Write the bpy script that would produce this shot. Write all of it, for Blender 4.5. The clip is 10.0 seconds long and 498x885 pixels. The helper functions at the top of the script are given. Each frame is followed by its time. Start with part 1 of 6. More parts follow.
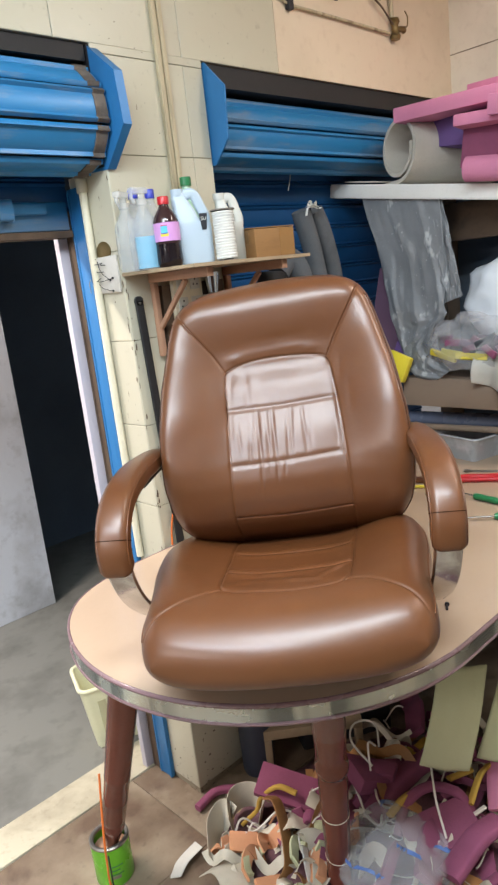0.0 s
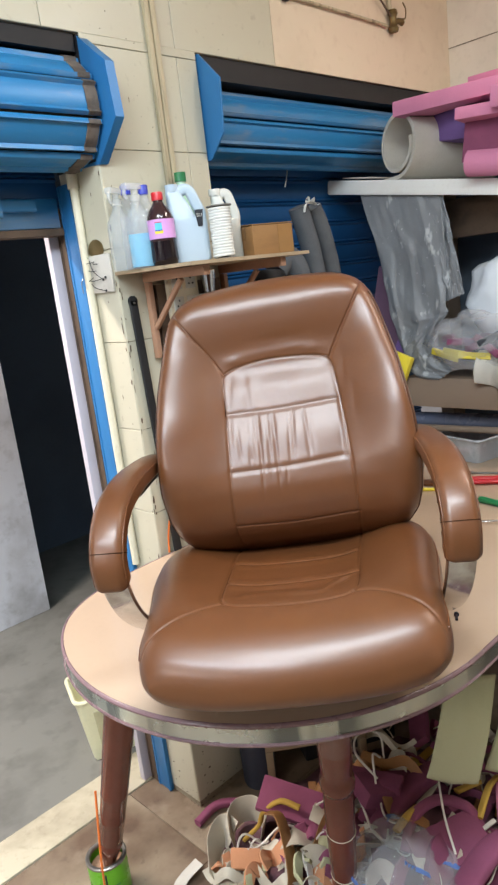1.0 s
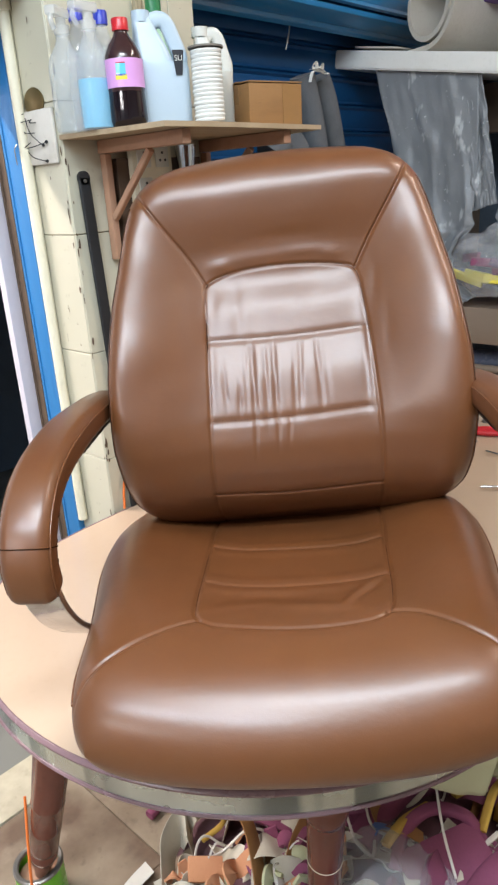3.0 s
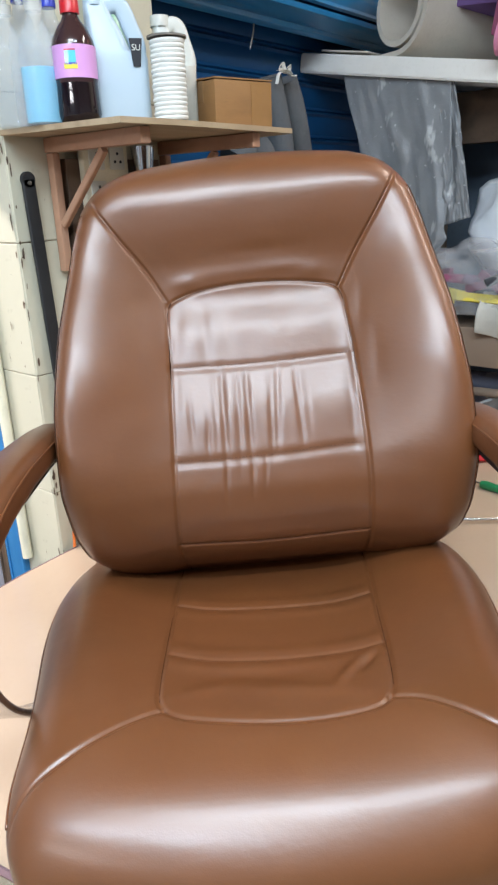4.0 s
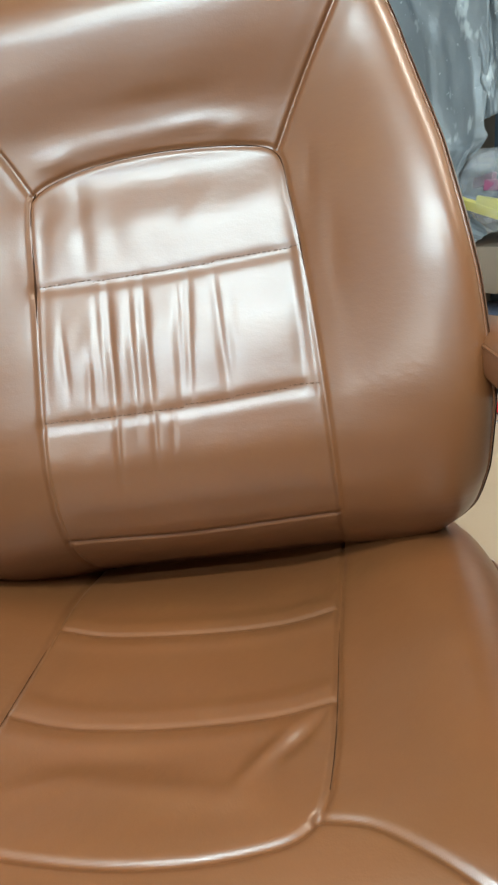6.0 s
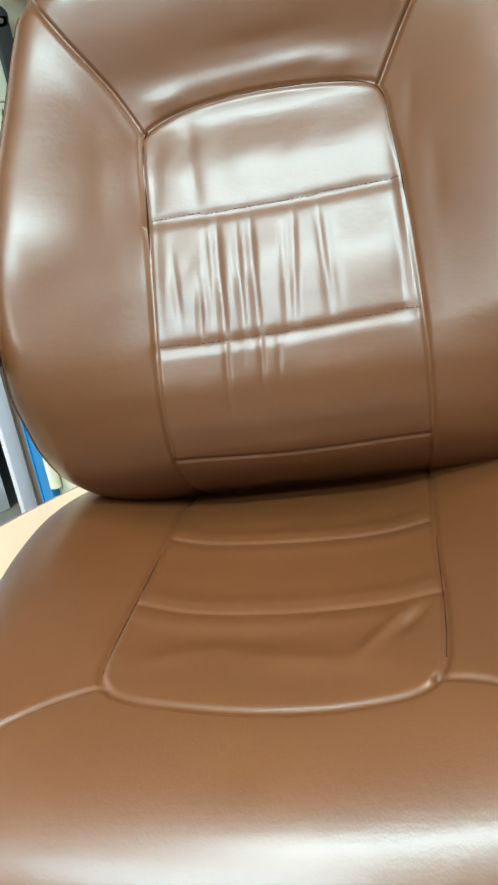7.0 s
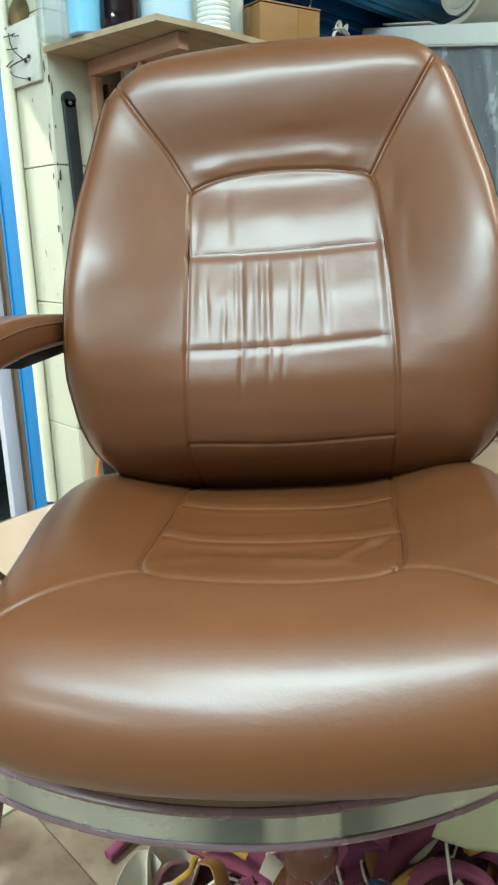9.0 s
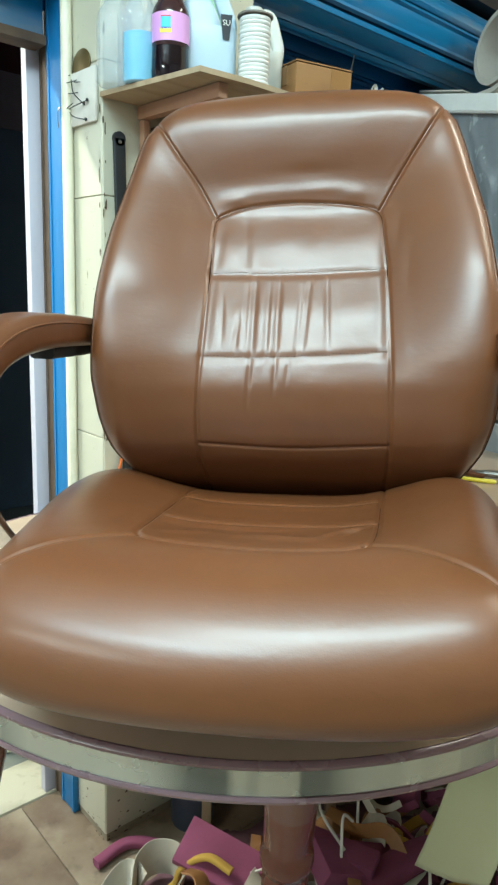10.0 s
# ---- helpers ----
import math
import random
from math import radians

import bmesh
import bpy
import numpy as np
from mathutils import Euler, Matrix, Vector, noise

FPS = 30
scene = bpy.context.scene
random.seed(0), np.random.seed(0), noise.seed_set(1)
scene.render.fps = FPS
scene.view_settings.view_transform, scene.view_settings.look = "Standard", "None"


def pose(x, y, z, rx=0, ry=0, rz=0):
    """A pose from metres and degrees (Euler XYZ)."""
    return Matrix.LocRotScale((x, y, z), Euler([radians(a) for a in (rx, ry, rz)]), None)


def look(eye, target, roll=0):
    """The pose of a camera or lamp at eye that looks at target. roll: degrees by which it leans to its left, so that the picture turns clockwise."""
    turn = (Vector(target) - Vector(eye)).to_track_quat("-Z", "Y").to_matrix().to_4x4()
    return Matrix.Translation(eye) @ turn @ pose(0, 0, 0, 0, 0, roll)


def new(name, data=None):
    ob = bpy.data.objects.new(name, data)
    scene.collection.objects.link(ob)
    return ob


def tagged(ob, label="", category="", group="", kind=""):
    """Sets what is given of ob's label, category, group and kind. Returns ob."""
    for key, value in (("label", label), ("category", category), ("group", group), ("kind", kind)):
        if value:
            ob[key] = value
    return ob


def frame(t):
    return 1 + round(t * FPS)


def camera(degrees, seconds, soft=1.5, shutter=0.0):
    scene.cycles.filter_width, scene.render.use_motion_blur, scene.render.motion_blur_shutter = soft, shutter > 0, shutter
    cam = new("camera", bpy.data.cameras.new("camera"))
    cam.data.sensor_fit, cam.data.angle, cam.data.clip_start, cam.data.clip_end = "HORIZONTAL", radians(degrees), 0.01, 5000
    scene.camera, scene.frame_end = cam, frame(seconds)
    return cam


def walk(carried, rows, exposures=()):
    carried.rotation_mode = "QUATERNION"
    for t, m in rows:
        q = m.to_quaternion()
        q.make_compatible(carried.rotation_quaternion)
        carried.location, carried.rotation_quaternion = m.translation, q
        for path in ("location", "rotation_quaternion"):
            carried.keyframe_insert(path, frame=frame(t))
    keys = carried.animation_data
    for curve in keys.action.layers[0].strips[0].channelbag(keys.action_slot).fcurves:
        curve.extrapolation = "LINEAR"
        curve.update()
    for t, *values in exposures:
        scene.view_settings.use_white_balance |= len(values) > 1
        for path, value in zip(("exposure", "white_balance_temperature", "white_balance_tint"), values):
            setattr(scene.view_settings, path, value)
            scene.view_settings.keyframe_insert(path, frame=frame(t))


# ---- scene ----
cam = camera(39.64, 10.0, soft=2.4)

PATH = [
    (0, (-1.1597, -1.1996, 1.6611), (0.1613, 0.2273, 1.1932), -6.54),
    (0.5, (-1.1464, -1.1765, 1.6590), (0.1821, 0.2471, 1.2025), -6.81),
    (1, (-1.1231, -1.1441, 1.6582), (0.2090, 0.2717, 1.1883), -6.88),
    (1.5, (-1.0784, -1.0881, 1.6537), (0.2615, 0.3027, 1.1339), -6.61),
    (2, (-1.0159, -1.0072, 1.6429), (0.3254, 0.3404, 1.0227), -5.25),
    (3.3, (-0.8430, -0.7710, 1.5876), (0.5248, 0.5056, 0.8810), -2.70),
    (3.5, (-0.8339, -0.7490, 1.6005), (0.5654, 0.4918, 0.8918), -2.54),
    (4, (-0.7744, -0.6980, 1.5913), (0.6681, 0.5072, 0.9081), -2.19),
    (4.5, (-0.6890, -0.6550, 1.5854), (0.7244, 0.5633, 0.8658), -2.42),
    (5, (-0.5958, -0.6209, 1.6018), (0.8271, 0.6099, 0.9232), -1.39),
    (5.2, (-0.5480, -0.6106, 1.6018), (0.8660, 0.6425, 0.9457), -1.39),
    (6.3, (-0.4499, -0.6343, 1.4244), (0.7801, 0.7142, 0.6067), -8.03),
    (6.5, (-0.4746, -0.6298, 1.4430), (0.7363, 0.7097, 0.5831), -8.05),
    (7, (-0.5441, -0.6274, 1.4373), (0.6337, 0.7648, 0.6159), -7.63),
    (7.5, (-0.6212, -0.6293, 1.4341), (0.5266, 0.8216, 0.6742), -6.48),
    (8, (-0.6736, -0.6622, 1.4247), (0.5542, 0.7518, 0.7224), -4.25),
    (8.5, (-0.7107, -0.7049, 1.4107), (0.6098, 0.6536, 0.7698), -2.09),
    (9, (-0.7363, -0.7392, 1.3857), (0.6166, 0.6187, 0.8148), -1.01),
    (9.5, (-0.7558, -0.7826, 1.3687), (0.5913, 0.6357, 0.9519), 0.72),
    (10, (-0.7679, -0.8349, 1.3381), (0.5388, 0.6185, 0.9139), 2.29),
]
walk(cam, [(t, look(e, g, r)) for t, e, g, r in PATH], [
    (0.0, 0.10, 7250, 18), (3.3, 0.12, 7000, 18), (4.0, 0.12, 6800, 16), (5.0, 0.38, 6800, 9), (6.5, 0.54, 6650, -2), (7.0, 0.38, 6650, -4), (7.5, 0.24, 6600, -5), (8.0, 0.14, 6600, -5), (10.0, 0.24, 6550, -4)])

# ---- lights: ceiling tubes, and lamps added as fill ----
world = bpy.data.worlds.new("world")
scene.world = world
world.use_nodes = True
world.node_tree.nodes["Background"].inputs[0].default_value = (0.80, 0.88, 1.0, 1)
world.node_tree.nodes["Background"].inputs[1].default_value = 0.18


def tube_light(name, m, length, width, power, color=(1.0, 1.0, 1.0)):
    data = bpy.data.lights.new(name, "AREA")
    data.shape, data.size, data.size_y, data.energy, data.color = "RECTANGLE", length, width, power, color
    ob = new(name, data)
    ob.matrix_world = m
    return ob


tube_light("lamp_tube", pose(-1.88, -0.66, 2.78, 0, 0, -49.66), 1.25, 0.08, 62, (0.58, 0.80, 1.0))
# added fill from the west, lifts the heap and the seat front
tube_light("lamp_tube", pose(-3.85, -0.60, 2.50, 0, -65, 0), 0.10, 1.25, 26, (0.90, 0.96, 1.0))
tube_light("lamp_tube", pose(-0.91, -0.96, 2.90, 0, 0, -49.66), 1.40, 0.12, 64, (0.64, 0.85, 1.0))
# added uplight, stands in for the tubes' spill onto the ceiling
tube_light("lamp_fill_upward", pose(-1.60, -0.85, 2.84, 180, 0, -49.66), 1.25, 0.13, 22, (0.90, 0.96, 1.0))
tube_light("lamp_tube", pose(0.95, -1.25, 2.95, 0, 0, 90), 1.2, 0.1, 28, (1.0, 0.97, 0.92))
# unseen lamp added to brighten the passage beyond the shutter
tube_light("lamp_fill_outside", pose(-1.2, 1.55, 2.82), 1.2, 0.1, 88)
scene.view_settings.exposure = 0.0


# ---- helpers of the scene ----
R = random.Random(7)


def link(name, me, parent=None):
    ob = new(name, me)
    ob.parent = parent
    return ob


def smooth(me, angle=40):
    me.polygons.foreach_set("use_smooth", [True] * len(me.polygons))
    if angle < 180:
        me.set_sharp_from_angle(angle=radians(angle))


def part(name, bm, mat, parent=None, label="", angle=40):
    me = bpy.data.meshes.new(name)
    bmesh.ops.recalc_face_normals(bm, faces=bm.faces)
    bm.to_mesh(me)
    bm.free()
    if mat:
        me.materials.append(mat)
    smooth(me, angle)
    ob = link(name, me, parent)
    return tagged(ob, label) if label else ob


def sheet(name, verts, faces, mat, parent=None, label="", angle=180):
    me = bpy.data.meshes.new(name)
    me.from_pydata(verts, [], faces)
    me.validate()
    me.materials.append(mat)
    smooth(me, angle)
    ob = link(name, me, parent)
    return tagged(ob, label) if label else ob


def thing(name, label, category, m=Matrix(), group=""):
    ob = new(name)
    ob.matrix_world = m
    ob.empty_display_size = 0.05
    return tagged(ob, label, category, group)


def box(bm, x0, x1, y0, y1, z0, z1, bevel=0.0, m=None, seg=2):
    r = bmesh.ops.create_cube(bm, size=1)
    vs = r["verts"]
    bmesh.ops.scale(bm, vec=(x1 - x0, y1 - y0, z1 - z0), verts=vs)
    bmesh.ops.translate(bm, vec=((x0 + x1) / 2, (y0 + y1) / 2, (z0 + z1) / 2), verts=vs)
    if bevel:
        es = list({e for v in vs for e in v.link_edges})
        g = bmesh.ops.bevel(bm, geom=es, offset=bevel, segments=seg, affect="EDGES", profile=0.6)
        vs = list({v for f in g["faces"] for v in f.verts} | {v for v in vs if v.is_valid})
    if m is not None:
        bmesh.ops.transform(bm, matrix=m, verts=vs)
    return bm


def abox(*a, **k):
    return box(bmesh.new(), *a, **k)


def lathe(bm, prof, seg=32, m=None, squash=(1, 1)):
    """Turn (radius, height) pairs round the z axis."""
    rings = []
    for r, z in prof:
        if r < 1e-5:
            rings.append([bm.verts.new((0, 0, z))])
        else:
            rings.append([bm.verts.new((r * math.cos(2 * math.pi * k / seg) * squash[0], r * math.sin(2 * math.pi * k / seg) * squash[1], z)) for k in range(seg)])
    for a, b in zip(rings, rings[1:]):
        for k in range(seg):
            q = [a[k % len(a)], a[(k + 1) % len(a)], b[(k + 1) % len(b)], b[k % len(b)]]
            q = list(dict.fromkeys(q))
            if len(q) > 2:
                bm.faces.new(q)
    if m is not None:
        bmesh.ops.transform(bm, matrix=m, verts=[v for r in rings for v in r])
    return bm


def alathe(*a, **k):
    return lathe(bmesh.new(), *a, **k)


def sweep(bm, pts, section, normal=None, closed=True, caps=True, scale=None):
    """Sweep a closed section of (side, up) pairs along points."""
    pts = [Vector(p) for p in pts]
    rings, up = [], Vector(normal or (0, 0, 1))
    for i, p in enumerate(pts):
        d = (pts[min(i + 1, len(pts) - 1)] - pts[max(i - 1, 0)]).normalized()
        side = d.cross(up)
        side = side.normalized() if side.length > 1e-4 else Vector((1, 0, 0))
        u = side.cross(d).normalized()
        if normal is None:
            up = u
        k = scale[i] if scale else 1
        rings.append([bm.verts.new(p + side * a * k + u * b * k) for a, b in section])
    n = len(section)
    for a, b in zip(rings, rings[1:]):
        for k in range(n if closed else n - 1):
            bm.faces.new((a[k], a[(k + 1) % n], b[(k + 1) % n], b[k]))
    if caps and closed:
        bm.faces.new(rings[0][::-1])
        bm.faces.new(rings[-1])
    return bm


def ring(r, n=10, ry=None):
    return [(r * math.cos(2 * math.pi * k / n), (ry or r) * math.sin(2 * math.pi * k / n)) for k in range(n)]


def rrect(w, h, r, n=4):
    out = []
    for cx, cy, a in ((w / 2 - r, h / 2 - r, 0), (-w / 2 + r, h / 2 - r, 90), (-w / 2 + r, -h / 2 + r, 180), (w / 2 - r, -h / 2 + r, 270)):
        out += [(cx + r * math.cos(radians(a + 90 * k / n)), cy + r * math.sin(radians(a + 90 * k / n))) for k in range(n + 1)]
    return out


def curve(pts, n=8):
    """Catmull-Rom points through pts."""
    p = [Vector(a) for a in pts]
    p = [2 * p[0] - p[1]] + p + [2 * p[-1] - p[-2]]
    out = []
    for i in range(1, len(p) - 2):
        for k in range(n):
            t = k / n
            a, b, c, d = p[i - 1], p[i], p[i + 1], p[i + 2]
            out.append(0.5 * (2 * b + (c - a) * t + (2 * a - 5 * b + 4 * c - d) * t * t + (3 * b - a - 3 * c + d) * t ** 3))
    return out + [p[-2]]


def pipe(pts, r, n=8, smoothn=6):
    return sweep(bmesh.new(), curve(pts, smoothn), ring(r, n))


# ---- materials ----
def srgb(r, g, b):
    f = lambda c: (c / 255 / 12.92) if c / 255 < 0.04045 else ((c / 255 + 0.055) / 1.055) ** 2.4
    return (f(r), f(g), f(b), 1)


class Mat:
    def __init__(self, name, color, rough=0.5, metal=0.0):
        self.m = bpy.data.materials.new(name)
        self.m.use_nodes = True
        self.t = self.m.node_tree
        self.b = self.t.nodes["Principled BSDF"]
        self.b.inputs["Base Color"].default_value = color
        self.b.inputs["Roughness"].default_value = rough
        self.b.inputs["Metallic"].default_value = metal
        self.color = color
        self.last = None
        self.height = None
        self.coord = self.node("ShaderNodeTexCoord").outputs["Object"]

    def node(self, kind, **sets):
        n = self.t.nodes.new(kind)
        for k, v in sets.items():
            n.inputs[k].default_value = v
        return n

    def noise(self, scale, detail=4, stretch=None, rough=0.55):
        n = self.node("ShaderNodeTexNoise", Scale=scale, Detail=detail, Roughness=rough)
        src = self.coord
        if stretch:
            mp = self.node("ShaderNodeMapping")
            mp.inputs["Scale"].default_value = stretch
            self.t.links.new(src, mp.inputs[0])
            src = mp.outputs[0]
        self.t.links.new(src, n.inputs["Vector"])
        return n.outputs["Fac"]

    def ramp(self, src, lo, hi):
        r = self.node("ShaderNodeMapRange")
        r.inputs["From Min"].default_value, r.inputs["From Max"].default_value = lo, hi
        self.t.links.new(src, r.inputs["Value"])
        return r.outputs[0]

    def tint(self, color, fac, amount=1.0):
        """Mix another colour in by a factor socket."""
        mx = self.t.nodes.new("ShaderNodeMix")
        mx.data_type = "RGBA"
        mu = self.t.nodes.new("ShaderNodeMath")
        mu.operation = "MULTIPLY"
        mu.inputs[1].default_value = amount
        self.t.links.new(fac, mu.inputs[0])
        self.t.links.new(mu.outputs[0], mx.inputs[0])
        if self.last is None:
            mx.inputs[6].default_value = self.color
        else:
            self.t.links.new(self.last, mx.inputs[6])
        mx.inputs[7].default_value = color
        self.last = mx.outputs[2]
        self.t.links.new(self.last, self.b.inputs["Base Color"])
        return self

    def vary(self, amount=0.12):
        """A shade of its own for each object."""
        info = self.t.nodes.new("ShaderNodeObjectInfo")
        hsv = self.t.nodes.new("ShaderNodeHueSaturation")
        self.t.links.new(self.ramp_out(info.outputs["Random"], 1 - amount, 1 + amount), hsv.inputs["Value"])
        if self.last is None:
            hsv.inputs["Color"].default_value = self.color
        else:
            self.t.links.new(self.last, hsv.inputs["Color"])
        self.last = hsv.outputs[0]
        self.t.links.new(self.last, self.b.inputs["Base Color"])
        return self

    def ramp_out(self, src, lo, hi):
        r = self.node("ShaderNodeMapRange")
        r.inputs["To Min"].default_value, r.inputs["To Max"].default_value = lo, hi
        self.t.links.new(src, r.inputs["Value"])
        return r.outputs[0]

    def gloss(self, fac, lo, hi):
        self.t.links.new(self.ramp_out(fac, lo, hi), self.b.inputs["Roughness"])
        return self

    def bump(self, src, strength=0.3, dist=0.002):
        n = self.node("ShaderNodeBump", Strength=strength, Distance=dist)
        self.t.links.new(src, n.inputs["Height"])
        if self.height is not None:
            self.t.links.new(self.height, n.inputs["Normal"])
        self.height = n.outputs[0]
        self.t.links.new(self.height, self.b.inputs["Normal"])
        return self


def worn(name, color, rough=0.5, dirt=None, amount=0.35, scale=6, fine=60, metal=0.0, bump=0.15, dist=0.002, stretch=None, shade=0.0):
    """Paint, plastic or board with soft stains, grain and relief."""
    m = Mat(name, color, rough, metal)
    big, small = m.noise(scale, 5, stretch), m.noise(fine, 3, stretch)
    dirt = dirt or tuple(c * 0.55 for c in color[:3]) + (1,)
    m.tint(dirt, m.ramp(big, 0.48, 0.75), amount)
    m.tint(dirt, m.ramp(small, 0.55, 0.8), amount * 0.5)
    if shade:
        m.vary(shade)
    m.gloss(big, max(rough - 0.1, 0.02), min(rough + 0.15, 1))
    m.bump(small, bump, dist)
    return m.m


def leather():
    """Smooth coated leatherette: fine grain, slack undulation and a thin clear finish."""
    m = Mat("brown_leatherette", srgb(98, 55, 26), 0.46)
    m.tint(srgb(88, 51, 24), m.ramp(m.noise(5, 3), 0.4, 0.75), 0.45)
    m.tint(srgb(110, 67, 35), m.ramp(m.noise(22, 4), 0.5, 0.8), 0.25)
    m.bump(m.noise(26, 3), 0.20, 0.0016)
    m.bump(m.noise(75, 3, (1, 1, 2.2)), 0.16, 0.0010)
    v = m.node("ShaderNodeTexVoronoi", Scale=640.0)
    m.t.links.new(m.coord, v.inputs["Vector"])
    m.bump(v.outputs["Distance"], 0.07, 0.0005)
    m.gloss(m.noise(13, 5), 0.40, 0.54)
    m.b.inputs["Specular IOR Level"].default_value = 0.40
    m.b.inputs["Coat Weight"].default_value = 0.54
    m.b.inputs["Coat Roughness"].default_value = 0.275
    m.t.links.new(m.height, m.b.inputs["Coat Normal"])
    return m.m


def film(name, color, alpha, rough=0.25, cloud=0.55, fold=0.5, size=14):
    """Thin, cloudy plastic film."""
    m = Mat(name, color, rough)
    m.b.inputs["Alpha"].default_value = alpha
    m.tint(tuple(min(c * 1.7, 1) for c in color[:3]) + (1,), m.ramp(m.noise(size, 5), 0.50, 0.66), cloud)
    m.bump(m.noise(25, 4), fold, 0.004)
    return m.m


LEATHER = leather()
THREAD = worn("tan_brown_thread", srgb(84, 52, 32), 0.7)
STITCH_CREASE = worn("dark_brown_thread_and_crease", srgb(50, 28, 15), 0.95)
STITCH_CREASE.node_tree.nodes["Principled BSDF"].inputs["Specular IOR Level"].default_value = 0.08
PLASTER = worn("cream_wall_paint", srgb(226, 217, 199), 0.55, srgb(168, 155, 132), 0.4, 2.2, 30, bump=0.25)


def speckled(name, color, chips):
    m = Mat(name, color, 0.35)
    m.tint(srgb(182, 176, 158), m.ramp(m.noise(1.7, 5), 0.45, 0.8), 0.5)
    m.tint(srgb(150, 138, 118), m.ramp(m.noise(9, 6, (1, 1, 0.3)), 0.6, 0.85), 0.4)
    m.tint(chips, m.ramp(m.noise(75, 2, (1, 1, 0.6)), 0.735, 0.755), 0.7)
    m.tint(chips, m.ramp(m.noise(28, 3, (1, 1, 0.45)), 0.735, 0.75), 0.7)
    m.tint(srgb(128, 116, 96), m.ramp(m.noise(16, 5, (1.6, 1.6, 0.12)), 0.62, 0.80), 0.5)
    m.bump(m.noise(50, 4), 0.15, 0.002)
    m.gloss(m.noise(7, 3), 0.25, 0.5)
    m.vary(0.035)
    return m.m


TILE = speckled("cream_glazed_tile", srgb(190, 184, 163), srgb(70, 62, 52))
WALLPAINT = worn("beige_wall_paint", srgb(222, 205, 180), 0.6, srgb(176, 150, 122), 0.45, 1.4, 24, bump=0.2)
GREYWALL = worn("grey_stained_plaster", srgb(200, 203, 208), 0.8, srgb(128, 124, 118), 0.75, 2.5, 18, bump=0.4, dist=0.004)
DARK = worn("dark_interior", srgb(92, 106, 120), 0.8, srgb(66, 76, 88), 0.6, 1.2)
GROUT = worn("dirty_grout", srgb(146, 134, 114), 0.9, srgb(84, 72, 58), 0.5, 5)
BLUE = worn("blue_enamel_steel", srgb(28, 122, 174), 0.36, srgb(138, 142, 142), 0.95, 3.5, 40, 0.1, 0.12, stretch=(0.25, 1, 1.6), shade=0.06)
BLUERAIL = worn("blue_rail_enamel", srgb(26, 112, 168), 0.4, srgb(20, 70, 108), 0.45, 5, 40, 0.1, 0.12, stretch=(1, 1, 0.2))
# deeper blue than the rolled slats, for the curtain and a drum
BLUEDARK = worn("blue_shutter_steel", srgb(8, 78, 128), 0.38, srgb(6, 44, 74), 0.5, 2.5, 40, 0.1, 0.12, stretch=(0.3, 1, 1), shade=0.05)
SLATEND = worn("stained_slat_end", srgb(112, 98, 86), 0.7, srgb(50, 42, 38), 0.85, 22, 70)
RUST = worn("rusty_brown_edge", srgb(92, 72, 56), 0.75, srgb(48, 36, 30), 0.6, 14)
# also paints the shade in the slots over the shutters
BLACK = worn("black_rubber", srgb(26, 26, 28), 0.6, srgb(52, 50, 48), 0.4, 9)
LAMINATE = worn("peach_laminate", srgb(182, 157, 134), 0.15, srgb(160, 133, 108), 0.22, 3.0, 70, bump=0.03)
MAROON = worn("maroon_polish", srgb(104, 54, 42), 0.16, srgb(72, 34, 26), 0.45, 8, 60, bump=0.04)
BEAD = worn("mauve_plastic_bead", srgb(122, 95, 98), 0.24, srgb(84, 60, 60), 0.4, 12)
CHROME = worn("chrome_steel", srgb(200, 202, 204), 0.14, srgb(120, 120, 118), 0.3, 18, 80, 1.0, 0.03)


def banded():
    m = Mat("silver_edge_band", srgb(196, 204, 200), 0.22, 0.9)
    # upright dark and pale streaks mixed into the silver
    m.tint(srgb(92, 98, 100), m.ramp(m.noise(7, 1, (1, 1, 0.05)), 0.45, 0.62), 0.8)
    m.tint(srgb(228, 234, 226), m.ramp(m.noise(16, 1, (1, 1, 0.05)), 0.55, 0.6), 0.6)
    m.gloss(m.noise(12, 3), 0.12, 0.4)
    return m.m


BAND = banded()
CEMENT = worn("smooth_cement_floor", srgb(122, 121, 114), 0.5, srgb(70, 68, 62), 0.85, 2.4, 11, bump=0.15)


def dirty_floor():
    m = Mat("dirty_stone_slab", srgb(156, 140, 118), 0.6)
    m.tint(srgb(92, 67, 50), m.ramp(m.noise(2.2, 6), 0.36, 0.58), 0.88)
    m.tint(srgb(190, 178, 156), m.ramp(m.noise(5, 5), 0.55, 0.75), 0.5)
    m.tint(srgb(70, 54, 42), m.ramp(m.noise(9, 6), 0.56, 0.74), 0.6)
    m.tint(srgb(70, 56, 44), m.ramp(m.noise(30, 4), 0.6, 0.8), 0.5)
    m.gloss(m.noise(4, 3), 0.4, 0.75)
    m.bump(m.noise(40, 5), 0.3, 0.003)
    return m.m


SLAB = dirty_floor()
SILL = worn("cream_stone_sill", srgb(192, 182, 158), 0.55, srgb(118, 100, 78), 0.75, 4, 34)
DARKWOOD = worn("weathered_brown_timber", srgb(144, 122, 104), 0.7, srgb(112, 92, 76), 0.45, 4, 40, stretch=(1, 0.25, 1))
WOOD = worn("brown_raw_timber", srgb(172, 130, 104), 0.65, srgb(120, 80, 58), 0.5, 7, 50, stretch=(6, 1, 1))
PLY = worn("plywood_board", srgb(164, 142, 114), 0.7, srgb(126, 104, 78), 0.5, 6, 60, stretch=(1, 6, 1))
WHITEFOAM = worn("white_foam_board", srgb(236, 234, 228), 0.8, srgb(190, 184, 170), 0.35, 3, 90, bump=0.3)
